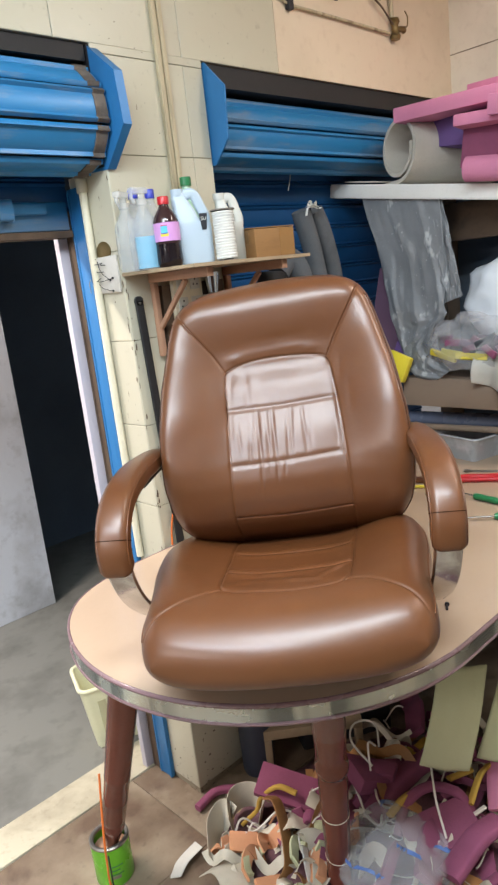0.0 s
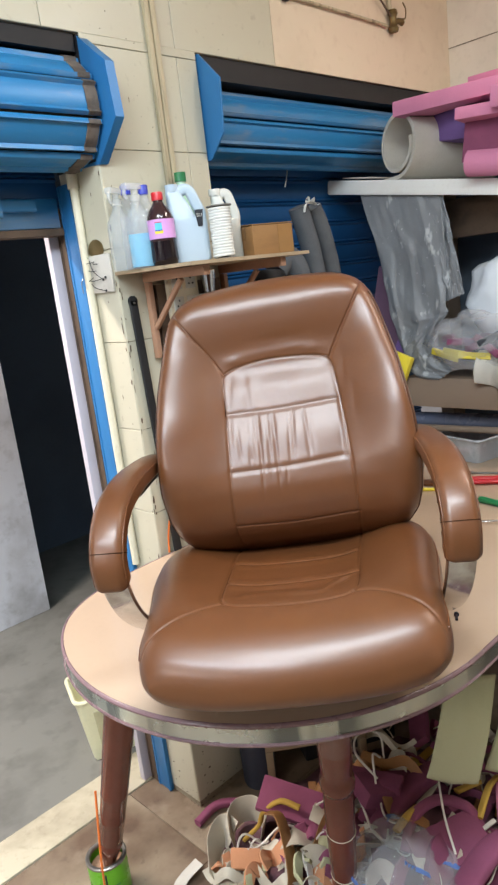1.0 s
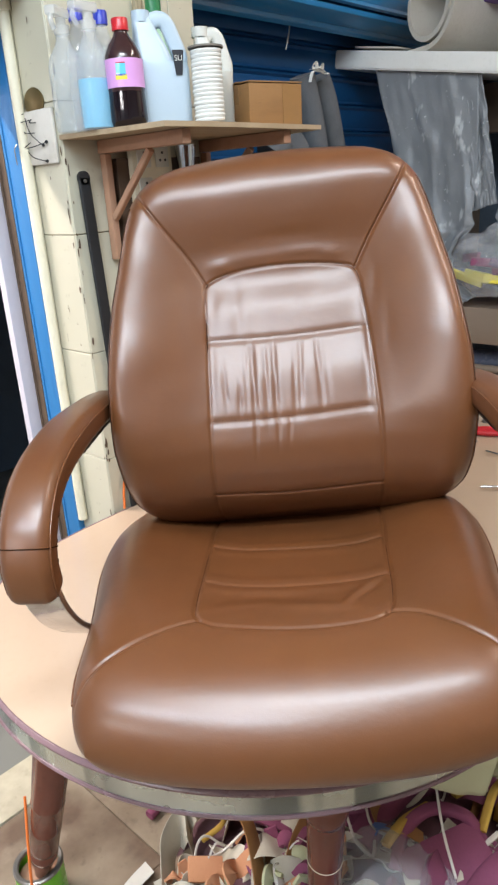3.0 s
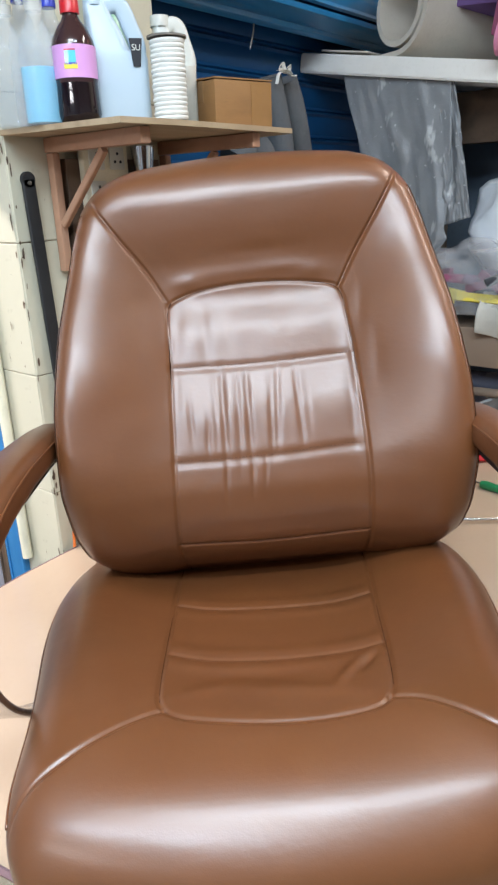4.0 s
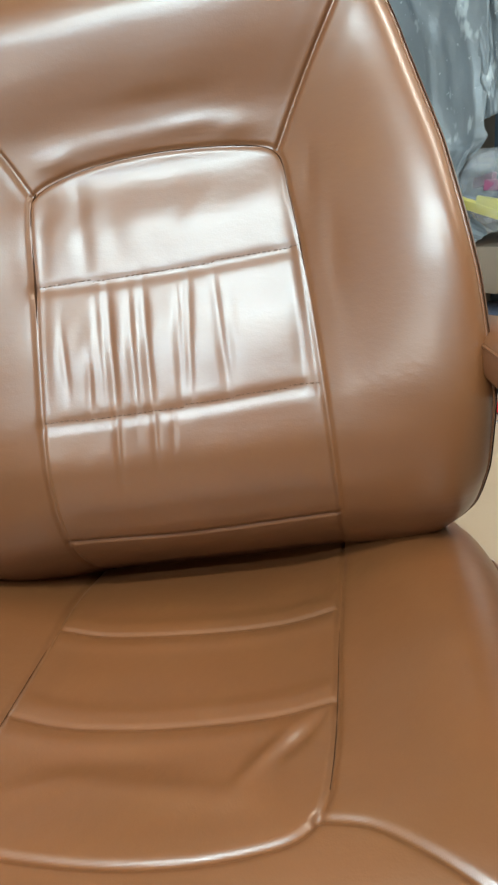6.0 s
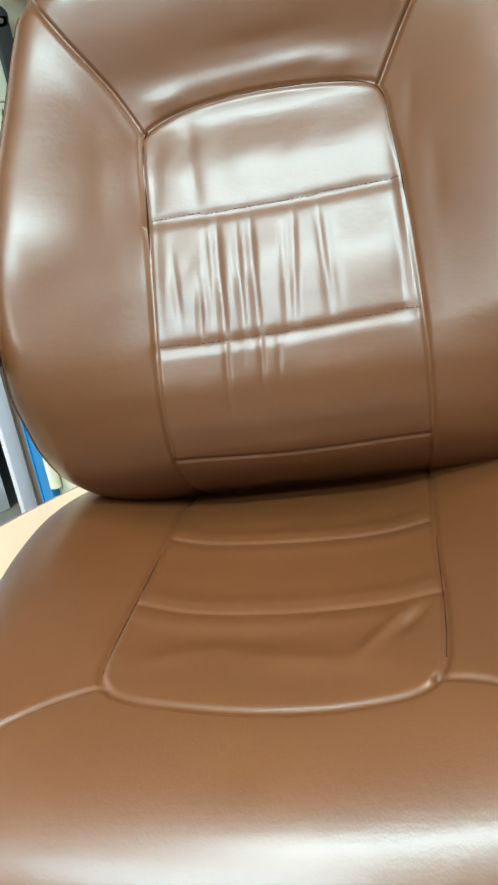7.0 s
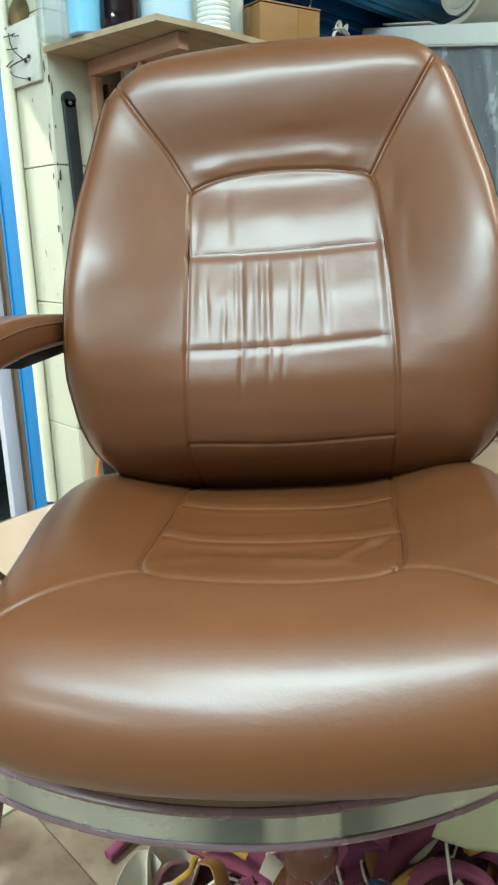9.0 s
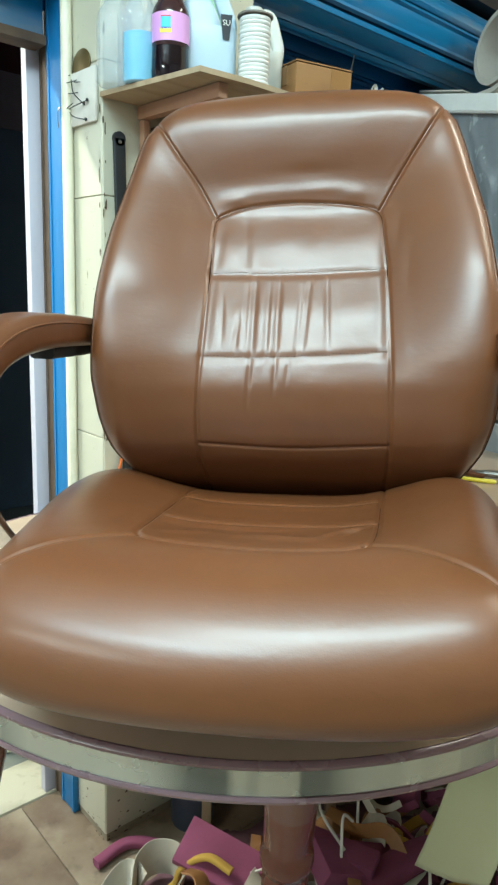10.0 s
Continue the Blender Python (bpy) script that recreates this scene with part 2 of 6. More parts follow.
GREYFOAM = worn("grey_beige_foam_sheet", srgb(206, 199, 186), 0.9, srgb(168, 158, 142), 0.4, 4, 120, bump=0.35)
PINK = worn("pink_foam", srgb(214, 134, 164), 0.9, srgb(188, 106, 138), 0.35, 5, 140, bump=0.4, shade=0.06)
PURPLE = worn("purple_foam", srgb(112, 84, 140), 0.9, srgb(88, 62, 112), 0.4, 5, 140, bump=0.4)
MAGENTA = worn("plum_foam", srgb(132, 68, 94), 0.9, srgb(96, 46, 66), 0.45, 5, 140, bump=0.4, shade=0.12)
CREAMFOAM = worn("pale_green_foam", srgb(188, 189, 152), 0.9, srgb(176, 172, 134), 0.35, 4, 120, bump=0.35)
YELLOW = worn("mustard_foam", srgb(192, 154, 70), 0.9, srgb(166, 120, 40), 0.4, 8, 120, bump=0.4, shade=0.1)
ORANGE = worn("peach_foam", srgb(206, 146, 108), 0.9, srgb(176, 116, 80), 0.35, 8, 120, bump=0.4, shade=0.08)
HIDE = worn("grey_beige_leatherette", srgb(198, 190, 172), 0.5, srgb(158, 148, 130), 0.4, 6, 80, shade=0.1)
TAN = worn("tan_leather_offcut", srgb(150, 104, 60), 0.5, srgb(110, 70, 40), 0.5, 8, 80, shade=0.12)
CORD = worn("white_piping_cord", srgb(214, 208, 198), 0.7, srgb(170, 160, 148), 0.4, 20)
CARD = worn("brown_cardboard", srgb(138, 98, 56), 0.7, srgb(92, 62, 36), 0.5, 5, 60, stretch=(1, 1, 5))
TAPE = worn("clear_brown_tape", srgb(140, 102, 62), 0.2, srgb(112, 80, 48), 0.3, 10)
HDPE = worn("milky_white_plastic", srgb(200, 200, 192), 0.38, srgb(190, 186, 172), 0.35, 5)
HDPEBLUE = worn("pale_blue_plastic", srgb(172, 190, 202), 0.34, srgb(160, 182, 200), 0.35, 4)
CORDROLL = worn("white_cotton_cord", srgb(212, 212, 206), 0.8, srgb(200, 198, 192), 0.35, 30)
PET = film("cloudy_bottle_plastic", srgb(206, 212, 214), 0.29, 0.10, 0.3, 0.3)
FROST = film("frosted_white_plastic", srgb(214, 216, 214), 0.42, 0.25, 0.2, 0.2)
COLA = worn("dark_cola", srgb(22, 12, 16), 0.06, srgb(60, 20, 18), 0.3, 5)
COLATOP = worn("amber_bottle_plastic", srgb(54, 33, 34), 0.08, srgb(40, 24, 26), 0.4, 8)
AQUA = worn("aqua_liquid", srgb(88, 190, 226), 0.12, srgb(100, 184, 212), 0.3, 3)
LABEL = worn("lilac_paper_label", srgb(206, 150, 204), 0.35, srgb(190, 134, 190), 0.3, 8)
RED = worn("red_plastic", srgb(190, 30, 38), 0.3, srgb(160, 24, 32), 0.3, 10)
BLUECAP = worn("royal_blue_plastic", srgb(36, 56, 170), 0.3, srgb(28, 42, 130), 0.3, 10)
GREENCAP = worn("green_plastic", srgb(28, 118, 72), 0.3, srgb(20, 88, 54), 0.3, 10)
CREAMPL = worn("ivory_plastic", srgb(226, 222, 186), 0.4, srgb(190, 182, 146), 0.35, 4)
LIME = worn("lime_green_tin_paint", srgb(104, 190, 48), 0.25, srgb(78, 150, 34), 0.3, 7)
TIN = worn("dull_tinplate", srgb(150, 146, 140), 0.35, srgb(96, 90, 84), 0.5, 16, 60, 0.9)
GREYCLOTH = worn("charcoal_foam_roll", srgb(88, 92, 96), 0.95, srgb(58, 60, 64), 0.5, 8, 120, bump=0.5)
def flecked_film():
    """Thick grey plastic film, uneven in tone; crease highlights are painted as pale flecks."""
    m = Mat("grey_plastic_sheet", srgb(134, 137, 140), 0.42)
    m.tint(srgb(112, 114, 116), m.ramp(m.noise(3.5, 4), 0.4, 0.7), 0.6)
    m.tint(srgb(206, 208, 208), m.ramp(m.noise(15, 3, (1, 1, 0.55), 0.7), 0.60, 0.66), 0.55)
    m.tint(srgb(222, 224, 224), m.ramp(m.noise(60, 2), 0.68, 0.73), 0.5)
    m.b.inputs["Alpha"].default_value = 0.95
    m.bump(m.noise(13, 5, None, 0.65), 0.5, 0.008)
    m.gloss(m.noise(9, 3), 0.28, 0.55)
    return m.m


SHEETFILM = flecked_film()
CLEARFILM = film("clear_poly_bag", srgb(208, 210, 214), 0.30, 0.07, 0.18, 1.0, 22)
WHITEBAG = worn("white_poly_sack", srgb(226, 232, 238), 0.45, srgb(196, 206, 216), 0.3, 3, bump=0.2)
CLOTH = worn("off_white_cloth", srgb(196, 192, 182), 0.9, srgb(160, 154, 142), 0.4, 6, 90, bump=0.4)
BLUEPRINT = worn("blue_print", srgb(84, 116, 176), 0.5)
BRASS = worn("old_brass", srgb(126, 106, 70), 0.42, srgb(70, 58, 40), 0.5, 12, 60, 0.8)
DIRTYPVC = worn("dirty_cream_pvc", srgb(188, 174, 144), 0.55, srgb(78, 60, 42), 1.0, 16, 60, stretch=(1.6, 1, 0.10))
DULLPLUM = worn("dull_plum_foam", srgb(108, 80, 102), 0.9, srgb(80, 58, 76), 0.45, 6, 120)
OFFWHITE = worn("off_white_pvc", srgb(222, 214, 190), 0.4, srgb(180, 168, 140), 0.4, 5)
CABLE = worn("orange_cable", srgb(220, 112, 48), 0.4)
JAMBW = worn("white_painted_strip", srgb(192, 186, 194), 0.5, srgb(168, 160, 166), 0.3, 4)
INK = worn("black_ink", srgb(24, 26, 34), 0.5)
SUNYEL = worn("lemon_plastic", srgb(226, 206, 64), 0.35, srgb(190, 166, 40), 0.3, 10)
LEGFILM = film("clear_packing_film", srgb(200, 196, 190), 0.10, 0.08, 0.1, 1.0, 18)
BOXCLEAR = film("cloudy_tray_plastic", srgb(196, 198, 200), 0.75, 0.2)

# ---- the room ----
TABLE_Z = 0.888
WY, WX = 0.452, 1.779        # faces of the shutter wall and of the side wall
LINTEL = 2.285


def structure(name, bm, mat, label, category="wall"):
    return tagged(part(name, bm, mat), label, category, kind="structure")


bm = bmesh.new()
box(bm, -4.0, WX + 0.25, -4.2, 0.70, -0.12, -0.012)
floor = structure("floor", bm, GROUT, "dirty stone floor of the workshop with grey joints", "floor")
structure("floor_outside", abox(-4.0, 5.0, 0.86, 6.0, -0.12, -0.002), CEMENT, "smooth grey cement floor beyond the shutter", "floor")
structure("threshold", abox(-4.0, WX + 0.25, 0.70, 0.86, -0.12, 0.004, bevel=0.006), SILL, "worn cream stone sill under the shutters", "threshold")

# shutter wall: the pillar between the openings and the wall over them
bm = bmesh.new()
box(bm, -0.026, 0.352, WY + 0.004, 0.66, 0.0, LINTEL)
box(bm, -4.0, WX + 0.25, WY + 0.004, 0.72, LINTEL, 3.1)
wall_north = structure("wall_north", bm, GROUT, "cream tiled wall with two shutter openings")
structure("lintel_back", abox(-4.0, WX + 0.25, 0.722, 0.80, 2.05, 3.1), BLACK, "black panel for the shade behind the shutter rolls")
structure("wall_east", abox(WX, WX + 0.2, -4.2, WY, 0.0, 3.1), PLASTER, "pale painted side wall with a level joint")
# unseen walls and ceiling added to close the room; grey walls dim reflections
structure("wall_south", abox(-4.0, WX + 0.2, -4.4, -4.2, 0.0, 3.1), GREYWALL, "unseen stained grey plaster wall closing the workshop")
structure("wall_west", abox(-4.2, -4.0, -4.4, WY, 0.0, 3.1), GREYWALL, "unseen stained grey plaster wall closing the workshop")
structure("ceiling", abox(-4.2, WX + 0.2, -4.4, 0.8, 3.1, 3.2), PLASTER, "unseen white painted ceiling closing the workshop", "ceiling")

# beyond the first shutter: a grey wall with a dark doorway
bm = bmesh.new()
box(bm, -4.0, 0.42, 2.25, 2.45, 0, 3.1)
structure("wall_outside", bm, GREYWALL, "stained grey plaster wall beyond the shutter")
structure("wall_outside_head", abox(0.45, 5.0, 2.25, 2.45, 2.78, 3.1), GREYWALL, "stained grey plaster over the dark doorway")
structure("wall_outside_back", abox(0.45, 5.0, 3.2, 3.3, 0, 3.1), GREYWALL, "stained grey plaster wall behind the doorway")
# flat panel whose dark colour carries the unlit room's shade
structure("doorway_dark", abox(0.45, 5.0, 3.1, 3.19, 0.0, 2.85), DARK, "dark panel for the shade of the unlit room behind the grey wall")
structure("doorway_cloth", abox(0.50, 1.02, 3.02, 3.03, 2.39, 2.74), worn("maroon_cloth", srgb(74, 34, 36), 0.9, srgb(34, 18, 22), 0.6, 2.5), "dark maroon cloth hung in the unlit room", "cloth")
structure("doorway_board", abox(0.50, 1.0, 3.00, 3.012, 2.14, 2.42), worn("taupe_board", srgb(120, 104, 108), 0.8, srgb(84, 70, 74), 0.5, 3), "pale board under the maroon cloth", "board")
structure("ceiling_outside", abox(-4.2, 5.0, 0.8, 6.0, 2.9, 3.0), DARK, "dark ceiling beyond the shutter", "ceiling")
structure("wall_outside_end", abox(-4.2, -4.0, 0.8, 6.0, 0.0, 3.0), GREYWALL, "stained grey plaster wall")
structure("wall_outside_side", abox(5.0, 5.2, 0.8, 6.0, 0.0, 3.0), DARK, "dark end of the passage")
structure("wall_outside_screen", abox(WX + 0.25, 5.0, 0.66, 0.86, 0.0, 3.0), GREYWALL, "stained grey plaster wall")

# added black blocks stand in for the dark void above the drums
structure("slot_shade", abox(-3.0, -0.042, WY + 0.010, 0.70, 2.243, 2.2835), BLACK, "black filler for the shade over the raised shutter's drum", "cover")
structure("slot_shade", abox(0.366, WX - 0.004, WY + 0.010, 0.70, 2.222, 2.2835), BLACK, "black filler for the shade over the closed shutter's drum", "cover")

# conduit pipes and wiring on the wall
def conduit(name, pts, r, mat, label, category="pipe"):
    return tagged(part(name, pipe(pts, r, 10, 4), mat), label, category)


bm = bmesh.new()
for x0 in (0.178, 0.199):
    box(bm, x0, x0 + 0.017, WY - 0.014, WY - 0.0005, 1.86, 3.1, bevel=0.004)
tagged(part("wiring_channel", bm, DIRTYPVC), "cream wiring channel down the tiled wall", "channel")
conduit("wall_pipe", [(0.76, WY - 0.010, 2.494), (1.05, WY - 0.010, 2.491), (1.32, WY - 0.012, 2.485)], 0.0055, DIRTYPVC, "thin dirty pipe along the wall")
conduit("wall_pipe", [(0.755, WY - 0.010, 2.495), (0.70, WY - 0.010, 2.515), (0.55, WY - 0.010, 2.585)], 0.004, DIRTYPVC, "thin dirty pipe rising along the wall")
clip = thing("pipe_clip", "dark steel clip holding the wall pipe", "clip", pose(0.757, WY - 0.010, 2.497))
part("clip_plate", abox(-0.012, 0.012, -0.010, 0.008, -0.018, 0.020, bevel=0.003), INK, clip)
part("clip_screw", alathe([(0, 0), (0.004, 0), (0.003, 0.003), (0, 0.0035)], 10, Matrix.Translation((0.0, -0.010, 0.012)) @ Matrix.Rotation(math.pi / 2, 4, "X")), TIN, clip)
conduit("hanging_wire", [(1.17, WY - 0.012, 2.66), (1.20, WY - 0.022, 2.595), (1.26, WY - 0.022, 2.565), (1.31, WY - 0.018, 2.535), (1.335, WY - 0.02, 2.515)], 0.0035, RUST, "brown wire tied to the wall pipe", "wire")
conduit("hanging_wire", [(1.22, WY - 0.012, 2.68), (1.225, WY - 0.026, 2.60), (1.25, WY - 0.026, 2.585), (1.275, WY - 0.02, 2.62)], 0.003, BLACK, "short black wire looped on the wall", "wire")
conduit("wall_pipe", [(1.335, WY - 0.014, 3.1), (1.335, WY - 0.014, 2.8), (1.335, WY - 0.014, 2.54)], 0.008, DIRTYPVC, "thin dirty pipe down the wall")
valve = thing("pipe_valve", "old brass valve on the wall pipe", "valve", pose(1.345, WY - 0.02, 2.50) @ Matrix.Scale(0.78, 4))
part("valve_body", alathe([(0, -0.045), (0.022, -0.045), (0.026, -0.03), (0.017, -0.015), (0.017, 0.02), (0.024, 0.032), (0.018, 0.05), (0, 0.05)], 16), BRASS, valve)
part("valve_outlet", pipe([(0.0, 0, 0), (0.04, -0.01, 0.004), (0.06, -0.012, -0.002)], 0.014, 10), BRASS, valve)
part("valve_handle", pipe([(0.045, -0.02, 0.012), (0.075, -0.02, 0.02), (0.082, -0.02, 0.06), (0.06, -0.02, 0.085)], 0.0035, 6), BRASS, valve)
conduit("hanging_wire", [(0.93, WY - 0.01, 2.62), (0.95, WY - 0.02, 2.56), (1.0, WY - 0.02, 2.545), (1.03, WY - 0.02, 2.60)], 0.0025, BLACK, "thin black wire looped on the wall", "wire")

# first shutter, rolled up
SL = 0.088


def slat_mesh(name, length, w, mat):
    """One shutter slat: a shallow trough with rolled lips."""
    prof = [(-w / 2, 0.0), (-w / 2 + 0.006, 0.008), (-w / 2 + 0.014, 0.001), (-0.2 * w, 0.004), (0.2 * w, 0.004), (w / 2 - 0.014, 0.001), (w / 2 - 0.007, 0.009), (w / 2, 0.002), (w / 2, -0.003), (0, 0.0), (-w / 2, -0.004)]
    b = bmesh.new()
    a = [b.verts.new((0, p, q)) for p, q in prof]
    c = [b.verts.new((length, p, q)) for p, q in prof]
    n = len(prof)
    for k in range(n):
        b.faces.new((a[k], a[(k + 1) % n], c[(k + 1) % n], c[k]))
    b.faces.new(a[::-1])
    b.faces.new(c)
    bmesh.ops.recalc_face_normals(b, faces=b.faces)
    me = bpy.data.meshes.new(name)
    b.to_mesh(me)
    b.free()
    me.materials.append(mat)
    smooth(me, 50)
    return me


def roll_slats(parent, mesh, x0, yc, zc, r, count, edge=None, endx=0.0):
    for k in range(count):
        a = 2 * math.pi * (k + 0.35) / count
        o = link("slat", mesh, parent)
        # the slat's width runs round the axis, its face looks outwards
        o.matrix_local = Matrix.Translation((x0, yc + r * math.cos(a), zc + r * math.sin(a))) @ Matrix.Rotation(a - math.pi / 2, 4, "X")
        if edge:
            e = link("slat_end", edge, parent)
            e.matrix_local = Matrix.Translation((endx + R.uniform(-0.006, 0.004), yc + (r + 0.003) * math.cos(a), zc + (r + 0.003) * math.sin(a))) @ Matrix.Rotation(a - math.pi / 2, 4, "X")


def plate(name, x, pts, mat, parent, th=0.006):
    b = bmesh.new()
    f = b.faces.new([b.verts.new((x, y, z)) for y, z in pts])
    g = bmesh.ops.extrude_face_region(b, geom=[f])
    bmesh.ops.translate(b, vec=(th, 0, 0), verts=[v for v in g["geom"] if isinstance(v, bmesh.types.BMVert)])
    return part(name, b, mat, parent)


def shutter(label, x0, x1, platex, rim, curtain_to, edge, zc, yc, r, count):
    sh = thing("rolling_shutter", label, "shutter", Matrix(), "rolling shutters")
    SL = 2 * math.pi * r / count - 0.005
    me = slat_mesh("slat", x1 - x0, SL, BLUE)
    em = slat_mesh("slat_end", 0.034, SL * 1.01, SLATEND) if edge else None
    roll_slats(sh, me, x0, yc, zc, r, count, em, x1 - 0.036)
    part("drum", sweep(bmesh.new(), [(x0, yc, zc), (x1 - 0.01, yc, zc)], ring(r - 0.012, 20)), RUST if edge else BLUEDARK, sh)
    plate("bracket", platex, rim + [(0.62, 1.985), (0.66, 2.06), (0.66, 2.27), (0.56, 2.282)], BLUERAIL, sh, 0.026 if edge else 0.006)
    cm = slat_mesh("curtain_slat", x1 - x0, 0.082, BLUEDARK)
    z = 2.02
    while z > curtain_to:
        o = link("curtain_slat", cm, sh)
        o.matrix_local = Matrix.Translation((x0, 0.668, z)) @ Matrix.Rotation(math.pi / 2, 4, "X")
        z -= 0.08
    return sh


sh1 = shutter("blue steel rolling shutter rolled up over the doorway", -3.0, -0.040, -0.034, [(0.462, 2.282), (0.356, 2.196), (0.345, 2.068), (0.443, 1.976)], 1.93, True, 2.108, 0.525, 0.124, 9)
# black liner painting the slot's shade; lock bar at the raised shutter's foot
plate("bracket", -0.036, [(0.458, 2.283), (0.458, 1.985), (0.655, 1.985), (0.655, 2.283)], BLACK, sh1)
part("bottom_rail", abox(-3.0, -0.05, 0.655, 0.685, 1.845, 1.925, bevel=0.006), BLUE, sh1, "blue bottom rail with brown wear")
part("bottom_angle", abox(-3.0, -0.05, 0.645, 0.70, 1.825, 1.843), RUST, sh1, "rusty angle under the rail")
part("lock_bolt", sweep(bmesh.new(), [(-0.55, 0.642, 1.905), (-0.13, 0.642, 1.905)], rrect(0.022, 0.034, 0.008)), BLUE, sh1)
part("bolt_keeper", sweep(bmesh.new(), [(-0.275, 0.637, 1.90), (-0.235, 0.637, 1.90)], rrect(0.04, 0.056, 0.01)), BLUE, sh1)
shutter("blue steel rolling shutter closed behind the shelves", 0.372, WX - 0.03, 0.356, [(0.449, 2.281), (0.371, 2.201), (0.379, 2.058), (0.441, 1.995)], 0.0, False, 2.109, 0.560, 0.102, 8)


def rail(name, x0, x1, y0, y1, z0, z1, mat, label):
    r = thing(name, label, "rail", pose(x0, y0, z0))
    w, d, h = x1 - x0, y1 - y0, z1 - z0
    part("channel", abox(0.002, w, 0, d, 0, h, bevel=0.002), mat, r)
    part("lip", abox(0, 0.0019, 0.002, 0.010, 0, h - 0.004), mat, r)
    part("lip", abox(0, 0.0019, d - 0.010, d - 0.002, 0, h - 0.004), mat, r)
    return r


rail("shutter_rail", -0.046, -0.031, 0.588, 0.656, 0.004, 1.955, BLUERAIL, "blue steel guide rail beside the doorway")
rail("shutter_rail", -0.042, -0.030, 0.662, 0.70, 0.004, 1.90, RUST, "brown rusty rail edge behind the blue guide")
rail("shutter_rail", 0.362, 0.40, 0.655, 0.70, 0.004, 1.965, BLUERAIL, "blue steel guide rail of the closed shutter")
tagged(part("door_strip", abox(-0.070, -0.036, 0.703, 0.728, 0.004, 1.875, bevel=0.003), JAMBW), "long white painted strip standing in the doorway", "strip")
dp = thing("drain_pipe", "cream pvc pipe down the wall reveal", "pipe", pose(-0.043, 0.571, 0))
part("pipe_length", alathe([(0, 0.84), (0.0115, 0.84), (0.0115, 1.95), (0, 1.95)], 18), OFFWHITE, dp)
part("pipe_cap", alathe([(0, 1.935), (0.016, 1.935), (0.0165, 1.978), (0.011, 1.988), (0, 1.988)], 18), OFFWHITE, dp)

# old switch box with pulled wires on the reveal
sw = thing("switch_box", "broken cream switch box with loose wires", "switch box", pose(-0.0315, 0.545, 1.735))
part("back_box", abox(-0.008, 0.0, -0.082, 0.050, -0.080, 0.022, bevel=0.005), worn("old_white_plastic", srgb(206, 200, 190), 0.5, srgb(150, 140, 124), 0.5, 20), sw)
part("cut_hole", alathe([(0, 0), (0.034, 0), (0.036, 0.003), (0.030, 0.006), (0, 0.005)], 20, Matrix.Translation((0.001, -0.018, 0.036)) @ Matrix.Rotation(-math.pi / 2, 4, "Y"), squash=(0.75, 1.0)), BRASS, sw, "rough brown cut in the plaster")
for ya, za, yb, zb in ((0.03, 0.008, -0.008, 0.004), (0.012, 0.01, -0.045, -0.045), (0.022, -0.012, -0.02, -0.02), (0.03, -0.022, 0.026, -0.062), (0.028, -0.045, -0.058, -0.040), (0.022, -0.048, -0.052, -0.075), (-0.01, 0.006, -0.03, -0.002), (0.03, -0.05, 0.0, -0.036), (0.044, 0.016, 0.012, 0.018)):
    ym, zm = (ya + yb) / 2 + 0.004, (za + zb) / 2 - 0.003
    part("wire", pipe([(-0.009, ya, za), (-0.017, ym, zm), (-0.012, yb, zb)], 0.0010, 6), BLACK, sw)
    if abs(ya - yb) > 0.05:
        part("wire_end", alathe([(0, -0.003), (0.0028, -0.001), (0.0028, 0.003), (0, 0.004)], 8, Matrix.Translation((-0.012, yb, zb))), BLACK, sw)
part("loose_wire", pipe([(-0.01, 0.045, -0.03), (-0.018, 0.055, -0.045), (-0.016, 0.058, -0.075)], 0.0012, 6), TIN, sw)

# chipped paint on the pillar's edge and scratches on its faces
rr = random.Random(11)
b = bmesh.new()
for k in range(70):
    z = rr.uniform(0.75, 2.2)
    hgt, wid = rr.uniform(0.002, 0.018), rr.uniform(0.001, 0.0035)
    if k < 42:
        on_x, off = rr.random() < 0.6, rr.uniform(0, 0.006)
    else:
        on_x, off, wid = rr.random() < 0.7, rr.uniform(0.02, 0.15), rr.uniform(0.0006, 0.002)
    ring_v = []
    for i in range(7):
        a = 6.283 * i / 7
        q = rr.uniform(0.6, 1.0)
        du, dz = wid * q * math.cos(a) + off + wid, hgt * q * math.sin(a) + 0.35 * wid * math.cos(a)
        ring_v.append(b.verts.new((-0.0335, WY - 0.001 + du, z + dz) if on_x else (-0.0325 + du, WY - 0.0022, z + dz)))
    b.faces.new(ring_v if on_x else ring_v[::-1])
for k in range(60):
    on_x = rr.random() < 0.45
    z, off, r0 = 0.008 + 0.20 * rr.random() ** 2, 0.15 * rr.random() ** 1.5, rr.uniform(0.001, 0.006)
    ring_v = []
    for i in range(8):
        a = 6.283 * i / 8
        q = rr.uniform(0.5, 1.0) * r0
        ring_v.append(b.verts.new((-0.0335, WY + 0.003 + off + q * math.cos(a), z + 0.7 * q * math.sin(a)) if on_x else (-0.024 + off + q * math.cos(a), WY - 0.0022, z + 0.7 * q * math.sin(a))))
    b.faces.new(ring_v if on_x else ring_v[::-1])
tagged(part("paint_chips", b, RUST), "brown chips and scratches in the pillar's cream paint", "paint chips", kind="stuff")

# black bar hung flat on the wall
bar = thing("steel_bar", "long black flat steel bar leaning on the wall", "bar", Matrix.Translation((0.0, WY - 0.012, 1.625)) @ Matrix.Rotation(radians(-2.0), 4, "Y"))
b = sweep(bmesh.new(), [(0, 0, 0.0), (0, 0, -1.0)], rrect(0.027, 0.008, 0.0035), normal=(0, 1, 0))
